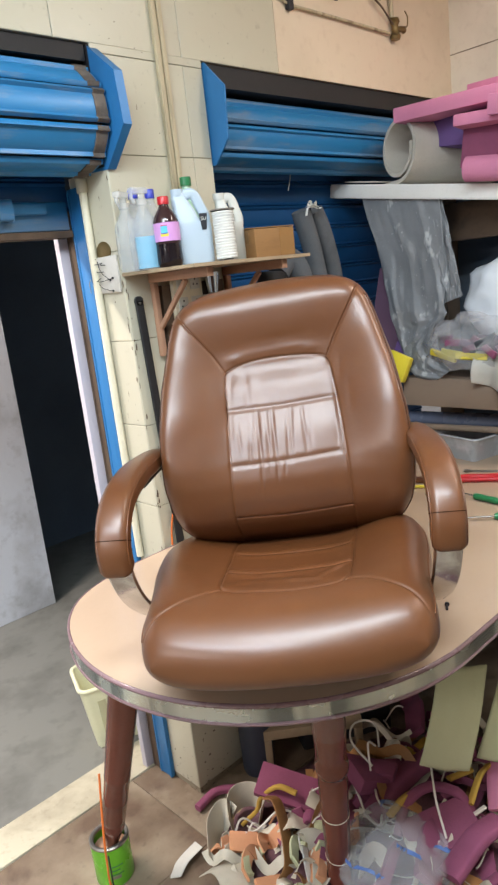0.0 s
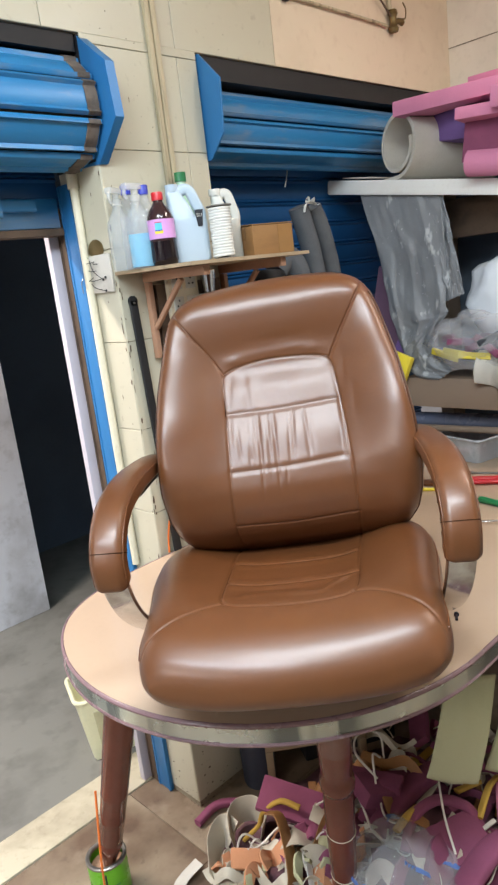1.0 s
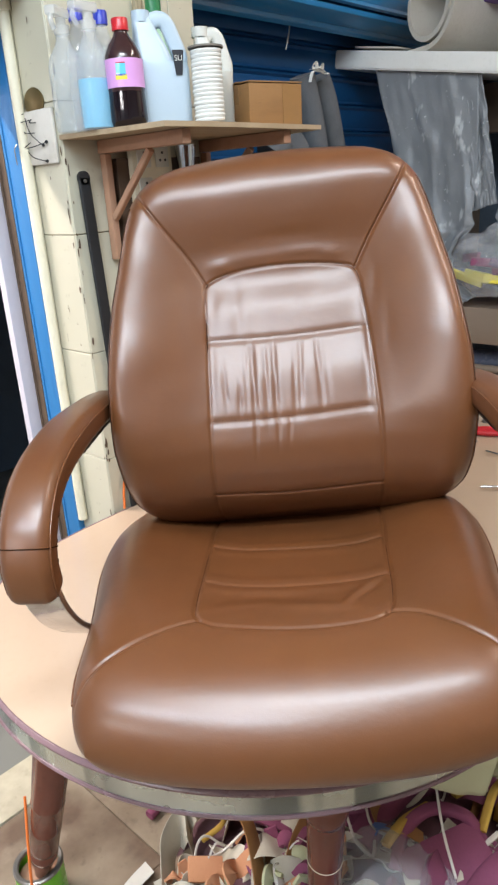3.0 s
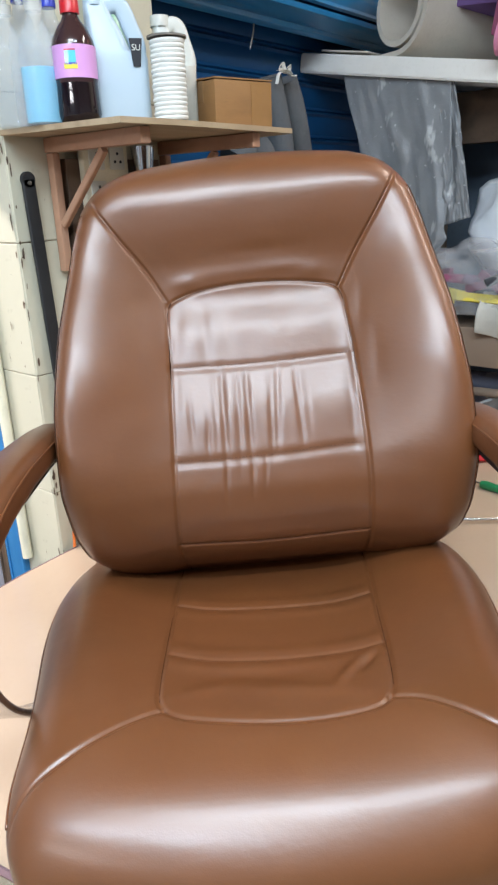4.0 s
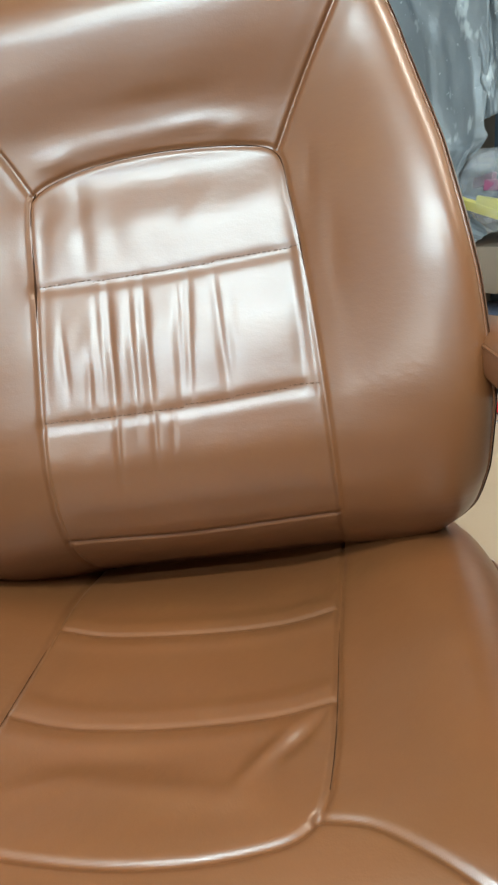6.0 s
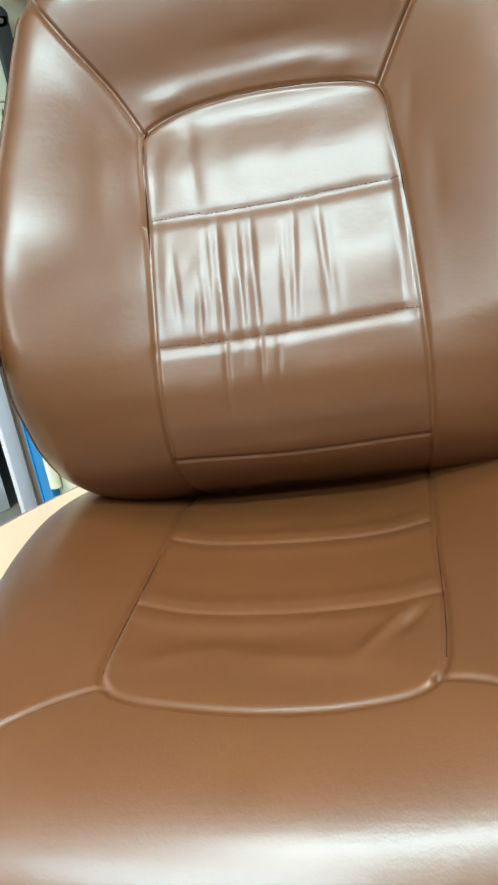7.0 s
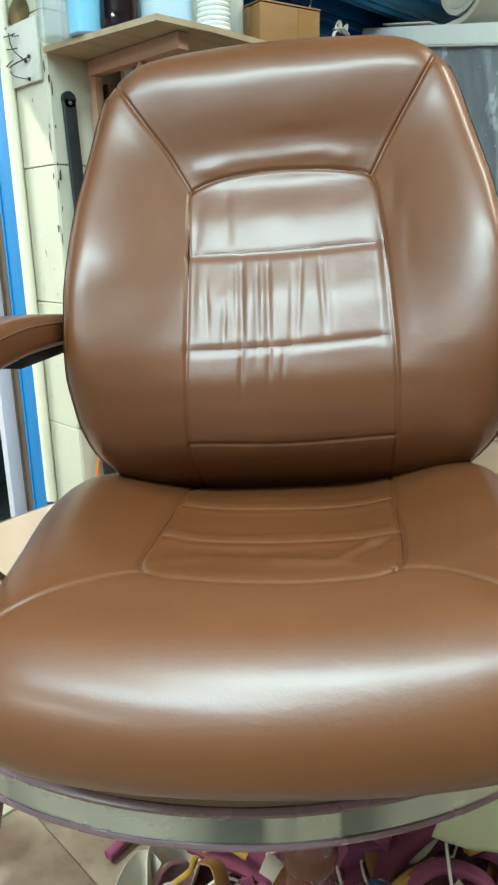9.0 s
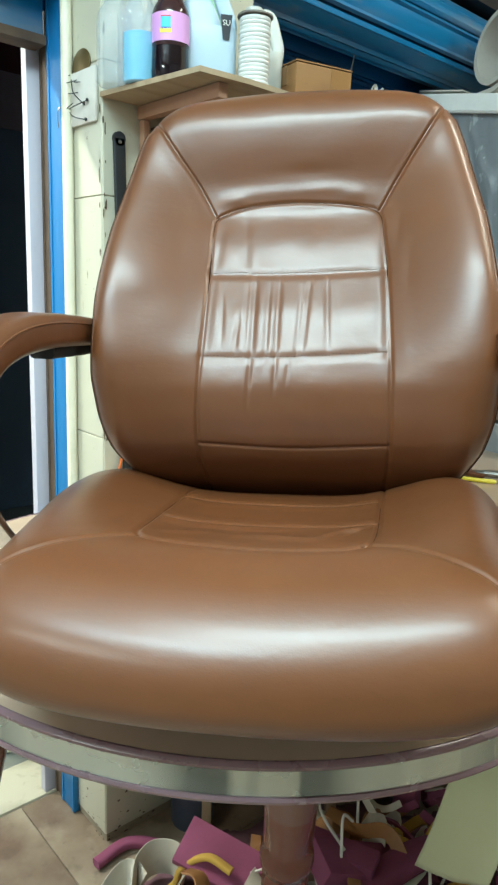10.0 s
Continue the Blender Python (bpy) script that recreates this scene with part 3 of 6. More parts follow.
lathe(b, [(0, -0.004), (0.0135, -0.004), (0.0135, 0.004), (0, 0.004)], 20, Matrix.Rotation(math.pi / 2, 4, "X"))
part("flat_bar", b, BLACK, bar)
part("rivet", alathe([(0, 0), (0.004, 0), (0.003, 0.003), (0, 0.0035)], 12, Matrix.Translation((0, -0.004, -0.006)) @ Matrix.Rotation(math.pi / 2, 4, "X")), TIN, bar)

# ---- round table ----
table = thing("work_table", "oval table with peach laminate top, silver band and maroon legs", "table", pose(0, 0, 0))
TR, TX, BACK = 0.541, 0.80, 0.47    # end radius, straight length, flattened wall side


def oval(off, z, n=72):
    """The table's long round-ended outline, flattened towards the wall, drawn in or out by off."""
    r = TR + off
    ends = [(r * math.cos(a), r * math.sin(a)) for a in np.linspace(math.pi / 2, 1.5 * math.pi, n)]
    ends += [(TX * k / 12, -r) for k in range(1, 12)]
    ends += [(TX + r * math.cos(a), r * math.sin(a)) for a in np.linspace(-math.pi / 2, math.pi / 2, n)]
    ends += [(TX - TX * k / 12, r) for k in range(1, 12)]
    return [(x, y if y < 0 else y / (1 + (y / (BACK + off)) ** 6) ** (1 / 6), z) for x, y in ends]


def oval_solid(prof, cap=False):
    """Rings of (offset, height) round the outline; cap closes the first and last."""
    b = bmesh.new()
    rings = [[b.verts.new(p) for p in oval(o, z)] for o, z in prof]
    for a, c in zip(rings, rings[1:]):
        for k in range(len(a)):
            b.faces.new((a[k], a[(k + 1) % len(a)], c[(k + 1) % len(a)], c[k]))
    if cap:
        b.faces.new(rings[0])
        b.faces.new(rings[-1][::-1])
    return b


T = TABLE_Z
part("tabletop", oval_solid([(-0.005, T - 0.008), (-0.006, T)], True), LAMINATE, table, "peach laminate top")
part("upper_bead", oval_solid([(-0.0055, T - 0.008), (-0.0055, T + 0.0004), (-0.0030, T + 0.0010), (-0.0005, T - 0.0005), (0.0015, T - 0.0035), (0.001, T - 0.007), (-0.002, T - 0.008)]), BEAD, table, "mauve plastic bead")
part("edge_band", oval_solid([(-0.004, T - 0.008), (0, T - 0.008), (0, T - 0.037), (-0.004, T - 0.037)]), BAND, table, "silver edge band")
part("lower_bead", oval_solid([(-0.010, T - 0.037), (0.0015, T - 0.0375), (0.003, T - 0.041), (0.001, T - 0.045), (-0.010, T - 0.046)]), BEAD, table, "mauve plastic bead")
part("underside", oval_solid([(-0.008, T - 0.012), (-0.008, T - 0.045)], True), PLY, table, "raw plywood underside")
LEG = [(0, 0.0), (0.026, 0.0), (0.029, 0.02), (0.031, 0.06), (0.035, 0.068), (0.035, 0.080), (0.032, 0.088), (0.033, 0.145), (0.036, 0.30),
       (0.0375, 0.44), (0.034, 0.453), (0.034, 0.463), (0.041, 0.473), (0.043, 0.488), (0.041, 0.503), (0.036, 0.513), (0.0385, 0.528), (0.041, 0.62), (0.041, 0.85), (0, 0.85)]
PLAINLEG = [(0, 0.0), (0.017, 0.0), (0.019, 0.02), (0.028, 0.065), (0.0325, 0.085), (0.0325, 0.098), (0.0295, 0.105), (0.0312, 0.113), (0.0325, 0.125), (0.034, 0.20), (0.0352, 0.204), (0.0345, 0.21),
            (0.036, 0.30), (0.0372, 0.304), (0.0365, 0.31), (0.039, 0.50), (0.041, 0.70), (0.041, 0.85), (0, 0.85)]
for (fx, fy, fz), (tx, ty) in (((-0.396, 0.405, 0.105), (-0.352, 0.19)), ((-0.028, -0.14, 0.0), (-0.135, -0.257)), ((0.95, -0.30, 0.0), (0.85, -0.28)), ((0.95, 0.30, 0.0), (0.85, 0.24))):
    a, c = Vector((fx, fy, fz)), Vector((tx, ty, TABLE_Z - 0.046))
    d = c - a
    m = Matrix.Translation(a) @ d.to_track_quat("Z", "Y").to_matrix().to_4x4() @ Matrix.Diagonal((1, 1, d.length / 0.85, 1))
    plain = fz > 0      # the leg in the tin has no upper ring
    leg = part("leg", alathe(PLAINLEG if plain else LEG, 28, m), MAROON, table, "turned maroon leg")
    if fx == -0.028:        # packing film still wrapped round the top of one leg
        wrap = [(0.0418, 0.60), (0.0424, 0.61), (0.0432, 0.66), (0.0420, 0.70), (0.0436, 0.75), (0.0424, 0.80), (0.0430, 0.845)]
        part("packing_film", alathe(wrap, 28, m), LEGFILM, leg, "clear packing film round the leg")
    for z, r in () if plain else ((0.160, 0.0334), (0.318, 0.0364)):
        part("inlaid_ring", alathe([(r, z - 0.0014), (r + 0.0008, z), (r, z + 0.0014)], 28, m), OFFWHITE, leg, "thin white ring")

# ---- the office chair body standing on the table ----
CHAIR = Matrix.Translation((0.0575 * math.cos(radians(-49.66)), 0.0575 * math.sin(radians(-49.66)), TABLE_Z)) @ Matrix.Rotation(radians(-49.66), 4, "Z")
chair = thing("office_chair", "brown leatherette office chair body without its base", "chair", CHAIR)


def soft_interp(x, xs, ys, w):
    """Piecewise line through the pairs, softened over the width w."""
    x = np.asarray(x, float)
    steps = np.linspace(-1.6, 1.6, 21)
    weights = np.exp(-(steps / 0.75) ** 2)
    return sum(np.interp(x + w * k, xs, ys) * c for k, c in zip(steps, weights)) / weights.sum()


def to_line(U, V, pts):
    """Distance from each point of a grid to a bent line."""
    best = np.full(U.shape, 9.0)
    for (a, b), (c, d) in zip(pts, pts[1:]):
        L = (c - a) ** 2 + (d - b) ** 2 + 1e-12
        t = np.clip(((U - a) * (c - a) + (V - b) * (d - b)) / L, 0, 1)
        best = np.minimum(best, np.hypot(U - a - t * (c - a), V - b - t * (d - b)))
    return best


def line_through(pts, n=6):
    return [(p.x, p.y) for p in curve([(a, b, 0) for a, b in pts], n)]


def seam(U, V, pts, depth=0.0034, wide=0.0019, puff=0.0004):
    d = to_line(U, V, pts)
    return -depth * np.exp(-((d / wide) ** 2)) + puff * np.exp(-(((d - 0.016) / 0.011) ** 2))


def window(x, lo, hi, soft):
    return 1 / (1 + np.exp(-(x - lo) / soft)) / (1 + np.exp((x - hi) / soft))


def pillow(name, front, back, mat, parent):
    """Two grids of points that share their border."""
    ny, nx = front.shape[:2]
    verts = [tuple(p) for p in front.reshape(-1, 3)] + [tuple(p) for p in back.reshape(-1, 3)]
    idx = np.arange(ny * nx).reshape(ny, nx)
    ib = idx + ny * nx
    ib[0], ib[-1], ib[:, 0], ib[:, -1] = idx[0], idx[-1], idx[:, 0], idx[:, -1]
    faces = []
    for g, flip in ((idx, 0), (ib, 1)):
        a, b, c, d = g[:-1, :-1], g[:-1, 1:], g[1:, 1:], g[1:, :-1]
        q = np.stack([a, b, c, d] if not flip else [d, c, b, a], -1).reshape(-1, 4)
        faces += [tuple(dict.fromkeys(f)) for f in q.tolist()]
    return sheet(name, verts, [f for f in faces if len(f) > 2], mat, parent)


# backrest
NS, NQ = 380, 400
s = np.sin(np.linspace(-1, 1, NS) * math.pi / 2) * 0.55 + np.linspace(-1, 1, NS) * 0.45
q = np.linspace(-1, 1, NQ) * 0.7 + np.sin(np.linspace(-1, 1, NQ) * math.pi / 2) * 0.3
S, Q = np.meshgrid(s, q)
Z0, Z1 = 0.965 - TABLE_Z, 1.643 - TABLE_Z
Zr = Z0 + (Q + 1) / 2 * (Z1 - Z0)
Wd = soft_interp(Zr + TABLE_Z, [0.95, 1.0, 1.045, 1.08, 1.12, 1.17, 1.23, 1.335, 1.44, 1.54, 1.58, 1.605, 1.625, 1.637, 1.645], [0.20, 0.226, 0.242, 0.260, 0.276, 0.286, 0.290, 0.285, 0.272, 0.250, 0.238, 0.224, 0.203, 0.178, 0.15], 0.008)
Ub = S * Wd * 0.988
Zb = Zr - 0.010 * (S ** 2) * np.clip((Q - 0.75) / 0.25, 0, 1)
Zx = Zb + TABLE_Z
middle = soft_interp(Zx, [0.95, 1.02, 1.065, 1.10, 1.13, 1.17, 1.215, 1.255, 1.31, 1.367, 1.41, 1.455, 1.50, 1.55, 1.59, 1.62, 1.66], [-0.02, -0.045, -0.112, -0.150, -0.168, -0.179, -0.179, -0.165, -0.134, -0.102, -0.078, -0.053, -0.046, -0.048, -0.046, -0.036, -0.02], 0.016)
sides = soft_interp(Zx, [0.95, 1.02, 1.065, 1.13, 1.25, 1.37, 1.455, 1.52, 1.59, 1.66], [-0.02, -0.07, -0.140, -0.206, -0.230, -0.195, -0.138, -0.090, -0.054, -0.02], 0.05)
start = soft_interp(Zx, [0.9, 1.0, 1.447, 1.515, 1.575, 1.603, 1.65, 1.7], [0.130, 0.130, 0.120, 0.153, 0.194, 0.215, 0.235, 0.25], 0.035)
k = 0.005 * np.log1p(np.exp(np.clip((np.abs(Ub) - start) / 0.005, -30, 30))) / np.maximum(0.955 * Wd - start, 0.03)
face = middle + (sides - middle) * (1 - (1 - np.clip(k, 0, 1)) ** 1.08)
TF, TB = 0.075, 0.06
dome = (1 - np.abs(S) ** 14) ** (1 / 2.0) * (1 - np.abs(Q) ** 20) ** (1 / 2.3)
relief = np.zeros_like(Ub)
H0 = TABLE_Z
panel = [(-0.136, 1.03), (-0.1335, 1.130), (-0.1265, 1.252), (-0.1225, 1.368), (-0.1215, 1.43), (-0.116, 1.452), (-0.072, 1.466), (-0.012, 1.471), (0.045, 1.469), (0.094, 1.463), (0.119, 1.456), (0.1265, 1.44), (0.1285, 1.417), (0.1335, 1.369), (0.1373, 1.257), (0.138, 1.129), (0.138, 1.03)]
Za = Zb + H0
relief += seam(Ub, Za, line_through(panel), 0.0026, 0.0025)
relief += seam(Ub, Za, line_through([(-0.1225, 1.368), (0, 1.3655), (0.1335, 1.369)]), 0.0017, 0.0058, 0.0) * window(np.abs(Ub), -1, 0.13, 0.003)
relief += seam(Ub, Za, line_through([(-0.1265, 1.252), (0, 1.2515), (0.1373, 1.257)]), 0.0018, 0.0064, 0.0) * window(np.abs(Ub), -1, 0.132, 0.003)
relief += seam(Ub, Za, line_through([(-0.1335, 1.130), (0, 1.123), (0.138, 1.129)]), 0.0026, puff=0.0005) * window(np.abs(Ub), -1, 0.136, 0.003)
DIAGONALS = ([(-0.119, 1.451), (-0.1445, 1.498), (-0.174, 1.542), (-0.203, 1.584), (-0.224, 1.606), (-0.236, 1.617)], [(0.123, 1.455), (0.148, 1.500), (0.178, 1.549), (0.207, 1.593), (0.223, 1.606), (0.236, 1.617)])
for line in DIAGONALS:
    relief += seam(Ub, Za, line_through(line), 0.0044, 0.0024, 0.0005)
relief += 0.0012 * np.exp(-(((Za - 1.55) / 0.05) ** 2)) * window(np.abs(Ub), -1, 0.18, 0.02)
inside = window(np.abs(Ub), -1, 0.125, 0.006) * window(Za, 1.06, 1.455, 0.006)
relief += 0.003 * inside * (np.exp(-(((Za - 1.413) / 0.03) ** 2)) + np.exp(-(((Za - 1.311) / 0.035) ** 2)) + 0.8 * np.exp(-(((Za - 1.19) / 0.04) ** 2)))
# gathers in the leather: each groove from (side, height) to (side, height), its width and depth
GATHERS = (((-0.1005, 1.328), (-0.0985, 1.282), 0.0030, 0.0020), ((-0.0755, 1.300), (-0.0785, 1.264), 0.0030, 0.0022), ((-0.0650, 1.350), (-0.0655, 1.270), 0.0032, 0.0017),
           ((-0.0535, 1.356), (-0.0545, 1.258), 0.0040, 0.0032), ((-0.0330, 1.350), (-0.0345, 1.262), 0.0034, 0.0023), ((-0.0190, 1.356), (-0.0205, 1.258), 0.0038, 0.0029),
           ((0.0130, 1.340), (0.0085, 1.260), 0.0032, 0.0023), ((0.0245, 1.356), (0.0165, 1.262), 0.0036, 0.0025), ((0.0490, 1.354), (0.0515, 1.268), 0.0036, 0.0025),
           ((0.0620, 1.345), (0.0620, 1.275), 0.0040, 0.0010), ((0.1235, 1.362), (0.1215, 1.264), 0.0050, 0.0016), ((-0.1165, 1.362), (-0.1205, 1.262), 0.0050, 0.0012),
           ((-0.0560, 1.241), (-0.0600, 1.180), 0.0024, 0.0024), ((-0.0203, 1.241), (-0.0235, 1.197), 0.0024, 0.0024), ((-0.0022, 1.241), (-0.0060, 1.208), 0.0022, 0.0019), ((-0.0370, 1.241), (-0.0380, 1.225), 0.0024, 0.0010),
           ((-0.0735, 1.452), (-0.0700, 1.376), 0.0075, 0.0018), ((-0.1055, 1.446), (-0.1170, 1.372), 0.0080, 0.0016), ((-0.045, 1.440), (-0.041, 1.385), 0.0100, 0.0009), ((0.026, 1.46), (0.022, 1.41), 0.0100, 0.0010),
           ((-0.160, 1.46), (-0.164, 1.38), 0.0090, 0.0010), ((0.150, 1.45), (0.145, 1.41), 0.0060, 0.0020), ((0.163, 1.40), (0.158, 1.34), 0.0070, 0.0012))
for (u1, z1), (u0, z0), wd, am in GATHERS:
    run = np.clip((Za - z0) / (z1 - z0), 0, 1)
    d = Ub - (u0 + (u1 - u0) * run)
    if z1 < 1.251:      # below the lower row the folds die out downwards
        am = am * (0.2 + 1.2 * run)
    wd, am = 1.2 * wd, 0.76 * am
    groove = 0.14 * np.exp(-(((d + 2.3 * wd) / (1.6 * wd)) ** 2)) + 0.06 * np.exp(-(((d - 2.3 * wd) / (1.6 * wd)) ** 2)) - np.exp(-((d / wd) ** 2))
    relief += am * groove * window(Za, z0, z1, 0.008)
# slack, slightly dented leather on the padded rows
relief += 0.00013 * inside * np.sin(Ub * 118 + 2.1 * np.sin(Za * 64 + 0.4)) * np.sin(Za * 70 + 1.7 * np.sin(Ub * 53 + 1.0))
# soft creases above the panel
for u0, z0, ru, rz, am in ((-0.03, 1.487, 0.06, 0.010, 0.0012), (0.05, 1.490, 0.04, 0.009, 0.0016), (0.02, 1.515, 0.05, 0.010, -0.0015), (0.085, 1.480, 0.02, 0.010, 0.0020), (-0.09, 1.478, 0.02, 0.010, 0.0022)):
    relief += am * np.exp(-(((Ub - u0) / ru) ** 2) - (((Za - z0) / rz) ** 2))
relief += 0.0003 * np.sin(Ub * 46 + 1.3 * np.sin(Za * 31)) * np.sin(Za * 37 + 0.7)
relief *= np.clip(dome * 2.2 - 0.1, 0, 1)
# piped side seam
edge_seam = 0.0025 * np.exp(-(((np.abs(S) - 0.985) / 0.008) ** 2)) * window(Q, -0.95, 0.93, 0.02)
Vf = face + TF - TF * dome - relief - edge_seam
dome_b = (1 - np.abs(S) ** 4) ** 0.5 * (1 - np.abs(Q) ** 8) ** 0.5
Vb = face + TF + TB * dome_b
roll = radians(3.2)


def rolled(U, V, Z, a, zc, shift=0.0):
    return np.stack([shift + U * math.cos(a) - (Z - zc) * math.sin(a), V, zc + U * math.sin(a) + (Z - zc) * math.cos(a)], -1)


back_face = rolled(Ub, Vf, Zb, roll, 1.22 - H0, 0.0062)
backrest = pillow("backrest", back_face, rolled(Ub, Vb, Zb, roll, 1.22 - H0, 0.0062), LEATHER, chair)


def crease(grid, U, V, pts, parent, r=0.0011):
    """Dark line laid along a seam, painting the shade in its fold."""
    line = [Vector(grid[np.unravel_index(np.argmin((U - a) ** 2 + (V - b) ** 2), U.shape)]) for a, b in pts]
    for _ in range(3):
        line = [line[0]] + [(a + b * 2 + c) / 4 for a, b, c in zip(line, line[1:], line[2:])] + [line[-1]]
    part("seam", sweep(bmesh.new(), line, ring(r, 6)), STITCH_CREASE, parent, "", 180)


back_seam = line_through(panel)
crease(back_face, Ub, Za, back_seam[::2], backrest, 0.0006)
crease(back_face, Ub, Za, [p for p in back_seam if p[0] < -0.112][::2], backrest, 0.0009)


def stitches(grid, U, V, pts, parent, step=0.0048):
    """Short thread stitches lying in a seam of a padded face."""
    b = bmesh.new()
    near = lambda p: Vector(grid[np.unravel_index(np.argmin((U - p[0]) ** 2 + (V - p[1]) ** 2), U.shape)])
    (x0, y0), (x1, y1) = pts
    n = int(math.hypot(x1 - x0, y1 - y0) / step)
    for i in range(n):
        a = near((x0 + (x1 - x0) * (i + 0.15) / n, y0 + (y1 - y0) * (i + 0.15) / n))
        c = near((x0 + (x1 - x0) * (i + 0.8) / n, y0 + (y1 - y0) * (i + 0.8) / n))
        if (c - a).length > 1e-4:
            sweep(b, [a, (a + c) / 2, c], ring(0.0007, 5), scale=[0.6, 1, 0.6])
    part("stitching", b, THREAD, parent, "brown thread stitches", 180)


for row in ([(-0.120, 1.3705), (0.0, 1.368), (0.131, 1.3715)], [(-0.124, 1.2545), (0.0, 1.254), (0.135, 1.2595)]):
    for ends in zip(row, row[1:]):
        stitches(back_face, Ub, Za, list(ends), backrest)
# piped seam between the front cover and the side gusset
for col in (np.argmin(np.abs(S[0] + 0.962)), np.argmin(np.abs(S[0] - 0.962))):
    edge = [Vector(p) + Vector((0, -0.0004, 0)) for p in back_face[30:NQ - 45:4, col]]
    part("piping", sweep(bmesh.new(), edge, ring(0.0011, 7)), LEATHER, backrest, "", 180)
    out = -0.0042 if edge[0].x < 0 else 0.0042
    # dark line beside the piping paints the shade of its crease
    part("seam", sweep(bmesh.new(), [p + Vector((out * 0.55, 0.0016, 0)) for p in edge], ring(0.0007, 6)), STITCH_CREASE, backrest, "", 180)


# seat cushion
NU, NV = 460, 460
s = np.sin(np.linspace(-1, 1, NU) * math.pi / 2) * 0.6 + np.linspace(-1, 1, NU) * 0.4
q = np.sin(np.linspace(-1, 1, NV) * math.pi / 2) * 0.6 + np.linspace(-1, 1, NV) * 0.4
S, Q = np.meshgrid(s, q)
V0, V1 = -0.624, 0.03
Vs = V0 + (Q + 1) / 2 * (V1 - V0)
Ws = soft_interp(Vs, [-0.63, -0.612, -0.595, -0.57, -0.53, -0.45, -0.3, -0.17, -0.10, -0.02, 0.03], [0.258, 0.271, 0.281, 0.289, 0.294, 0.297, 0.304, 0.306, 0.302, 0.285, 0.26], 0.014)
Fr = np.clip((-0.2 - Vs) / 0.25, 0, 1)
Fr = Fr * Fr * (3 - 2 * Fr)
Us = S * (Ws - 0.020 * Fr) + 0.001 * Fr    # the cushion is a little narrower on one side in front
Vs = Vs + 0.030 * S ** 2 * np.clip((-Q - 0.4) / 0.6, 0, 1)
dome = (1 - np.abs(S) ** (10.5 + 4.0 * np.clip((Q + 0.6) / 0.7, 0, 1))) ** (1 / 2.3) * (1 - np.abs(Q) ** 7) ** (1 / 2.6)
top = soft_interp(Vs, [-0.62, -0.56, -0.50, -0.45, -0.37, -0.27, -0.19, -0.14, -0.08, 0.0], [1.070, 1.091, 1.094, 1.088, 1.074, 1.063, 1.056, 1.046, 1.029, 1.012], 0.03) - H0
ZM = 1.0 - H0
relief = 0.036 * np.exp(-(((np.abs(Us) - 0.250) / 0.090) ** 2)) * window(Vs, -0.45, 0.2, 0.05)
panel = [(-0.130, -0.05), (-0.129, -0.112), (-0.1275, -0.245), (-0.128, -0.345), (-0.127, -0.40), (-0.124, -0.44), (-0.112, -0.461), (-0.086, -0.473), (-0.022, -0.485), (0.036, -0.488), (0.083, -0.483), (0.110, -0.474), (0.124, -0.453), (0.131, -0.415), (0.137, -0.352), (0.1405, -0.283), (0.153, -0.14), (0.158, -0.05)]
relief += seam(Us, Vs, line_through(panel), 0.0027, 0.0030, 0.0004)
for line in ([(-0.127, -0.219), (-0.07, -0.233), (0.006, -0.240), (0.08, -0.241), (0.142, -0.234)], [(-0.128, -0.341), (-0.07, -0.358), (0.003, -0.366), (0.08, -0.365), (0.1365, -0.357)]):
    relief += seam(Us, Vs, line_through(line), 0.0020, 0.0026, 0.0012) * window(Us, line[0][0] + 0.003, line[-1][0] - 0.002, 0.002)
for line in ([(-0.119, -0.457), (-0.145, -0.470), (-0.168, -0.486), (-0.21, -0.518), (-0.2425, -0.541), (-0.275, -0.578)], [(0.119, -0.464), (0.150, -0.472), (0.178, -0.491), (0.203, -0.511), (0.235, -0.536), (0.272, -0.580)]):
    relief += seam(Us, Vs, line_through(line), 0.0026, 0.0029, 0.0002)
for u0, v0, ru, rv, am, an in ((0.085, -0.41, 0.008, 0.035, 0.0035, 0.6), (0.105, -0.395, 0.006, 0.03, -0.003, 0.7), (0.03, -0.435, 0.05, 0.012, 0.0022, 0.2), (-0.07, -0.42, 0.04, 0.012, 0.0014, -0.3), (-0.02, -0.40, 0.05, 0.014, -0.0015, 0.1)):
    du, dv = (Us - u0) * math.cos(an) - (Vs - v0) * math.sin(an), (Us - u0) * math.sin(an) + (Vs - v0) * math.cos(an)
    relief += am * np.exp(-((du / ru) ** 2) - ((dv / rv) ** 2))
relief += 0.0003 * np.sin(Us * 34 + np.sin(Vs * 22)) * np.sin(Vs * 29 + 0.4)
ZM = ZM + 0.014 * S ** 4
Zt = ZM + (top - ZM + relief) * dome
Zu = ZM - 0.054 * (1 - np.abs(S) ** 9) ** 0.5 * (1 - np.abs(Q) ** 9) ** 0.5
sr = radians(2.8)
seat_face = rolled(Us, Vs, Zt, sr, 0.1)
seat = pillow("seat", seat_face, rolled(Us, Vs, Zu, sr, 0.1), LEATHER, chair)
for sgn in (-1, 1):
    crease(seat_face, Us, Vs, [p for p in line_through(panel) if p[0] * sgn > 0.1 and p[1] > -0.445][::2], seat, 0.0004)
for col, lo, hi in ((10, 62, 310), (NU - 11, 62, 310)):
    part("piping", sweep(bmesh.new(), [Vector(p) + Vector((0, 0, 0.0006)) for p in seat_face[lo:hi:5, col]], ring(0.0019, 7)), LEATHER, seat, "", 180)
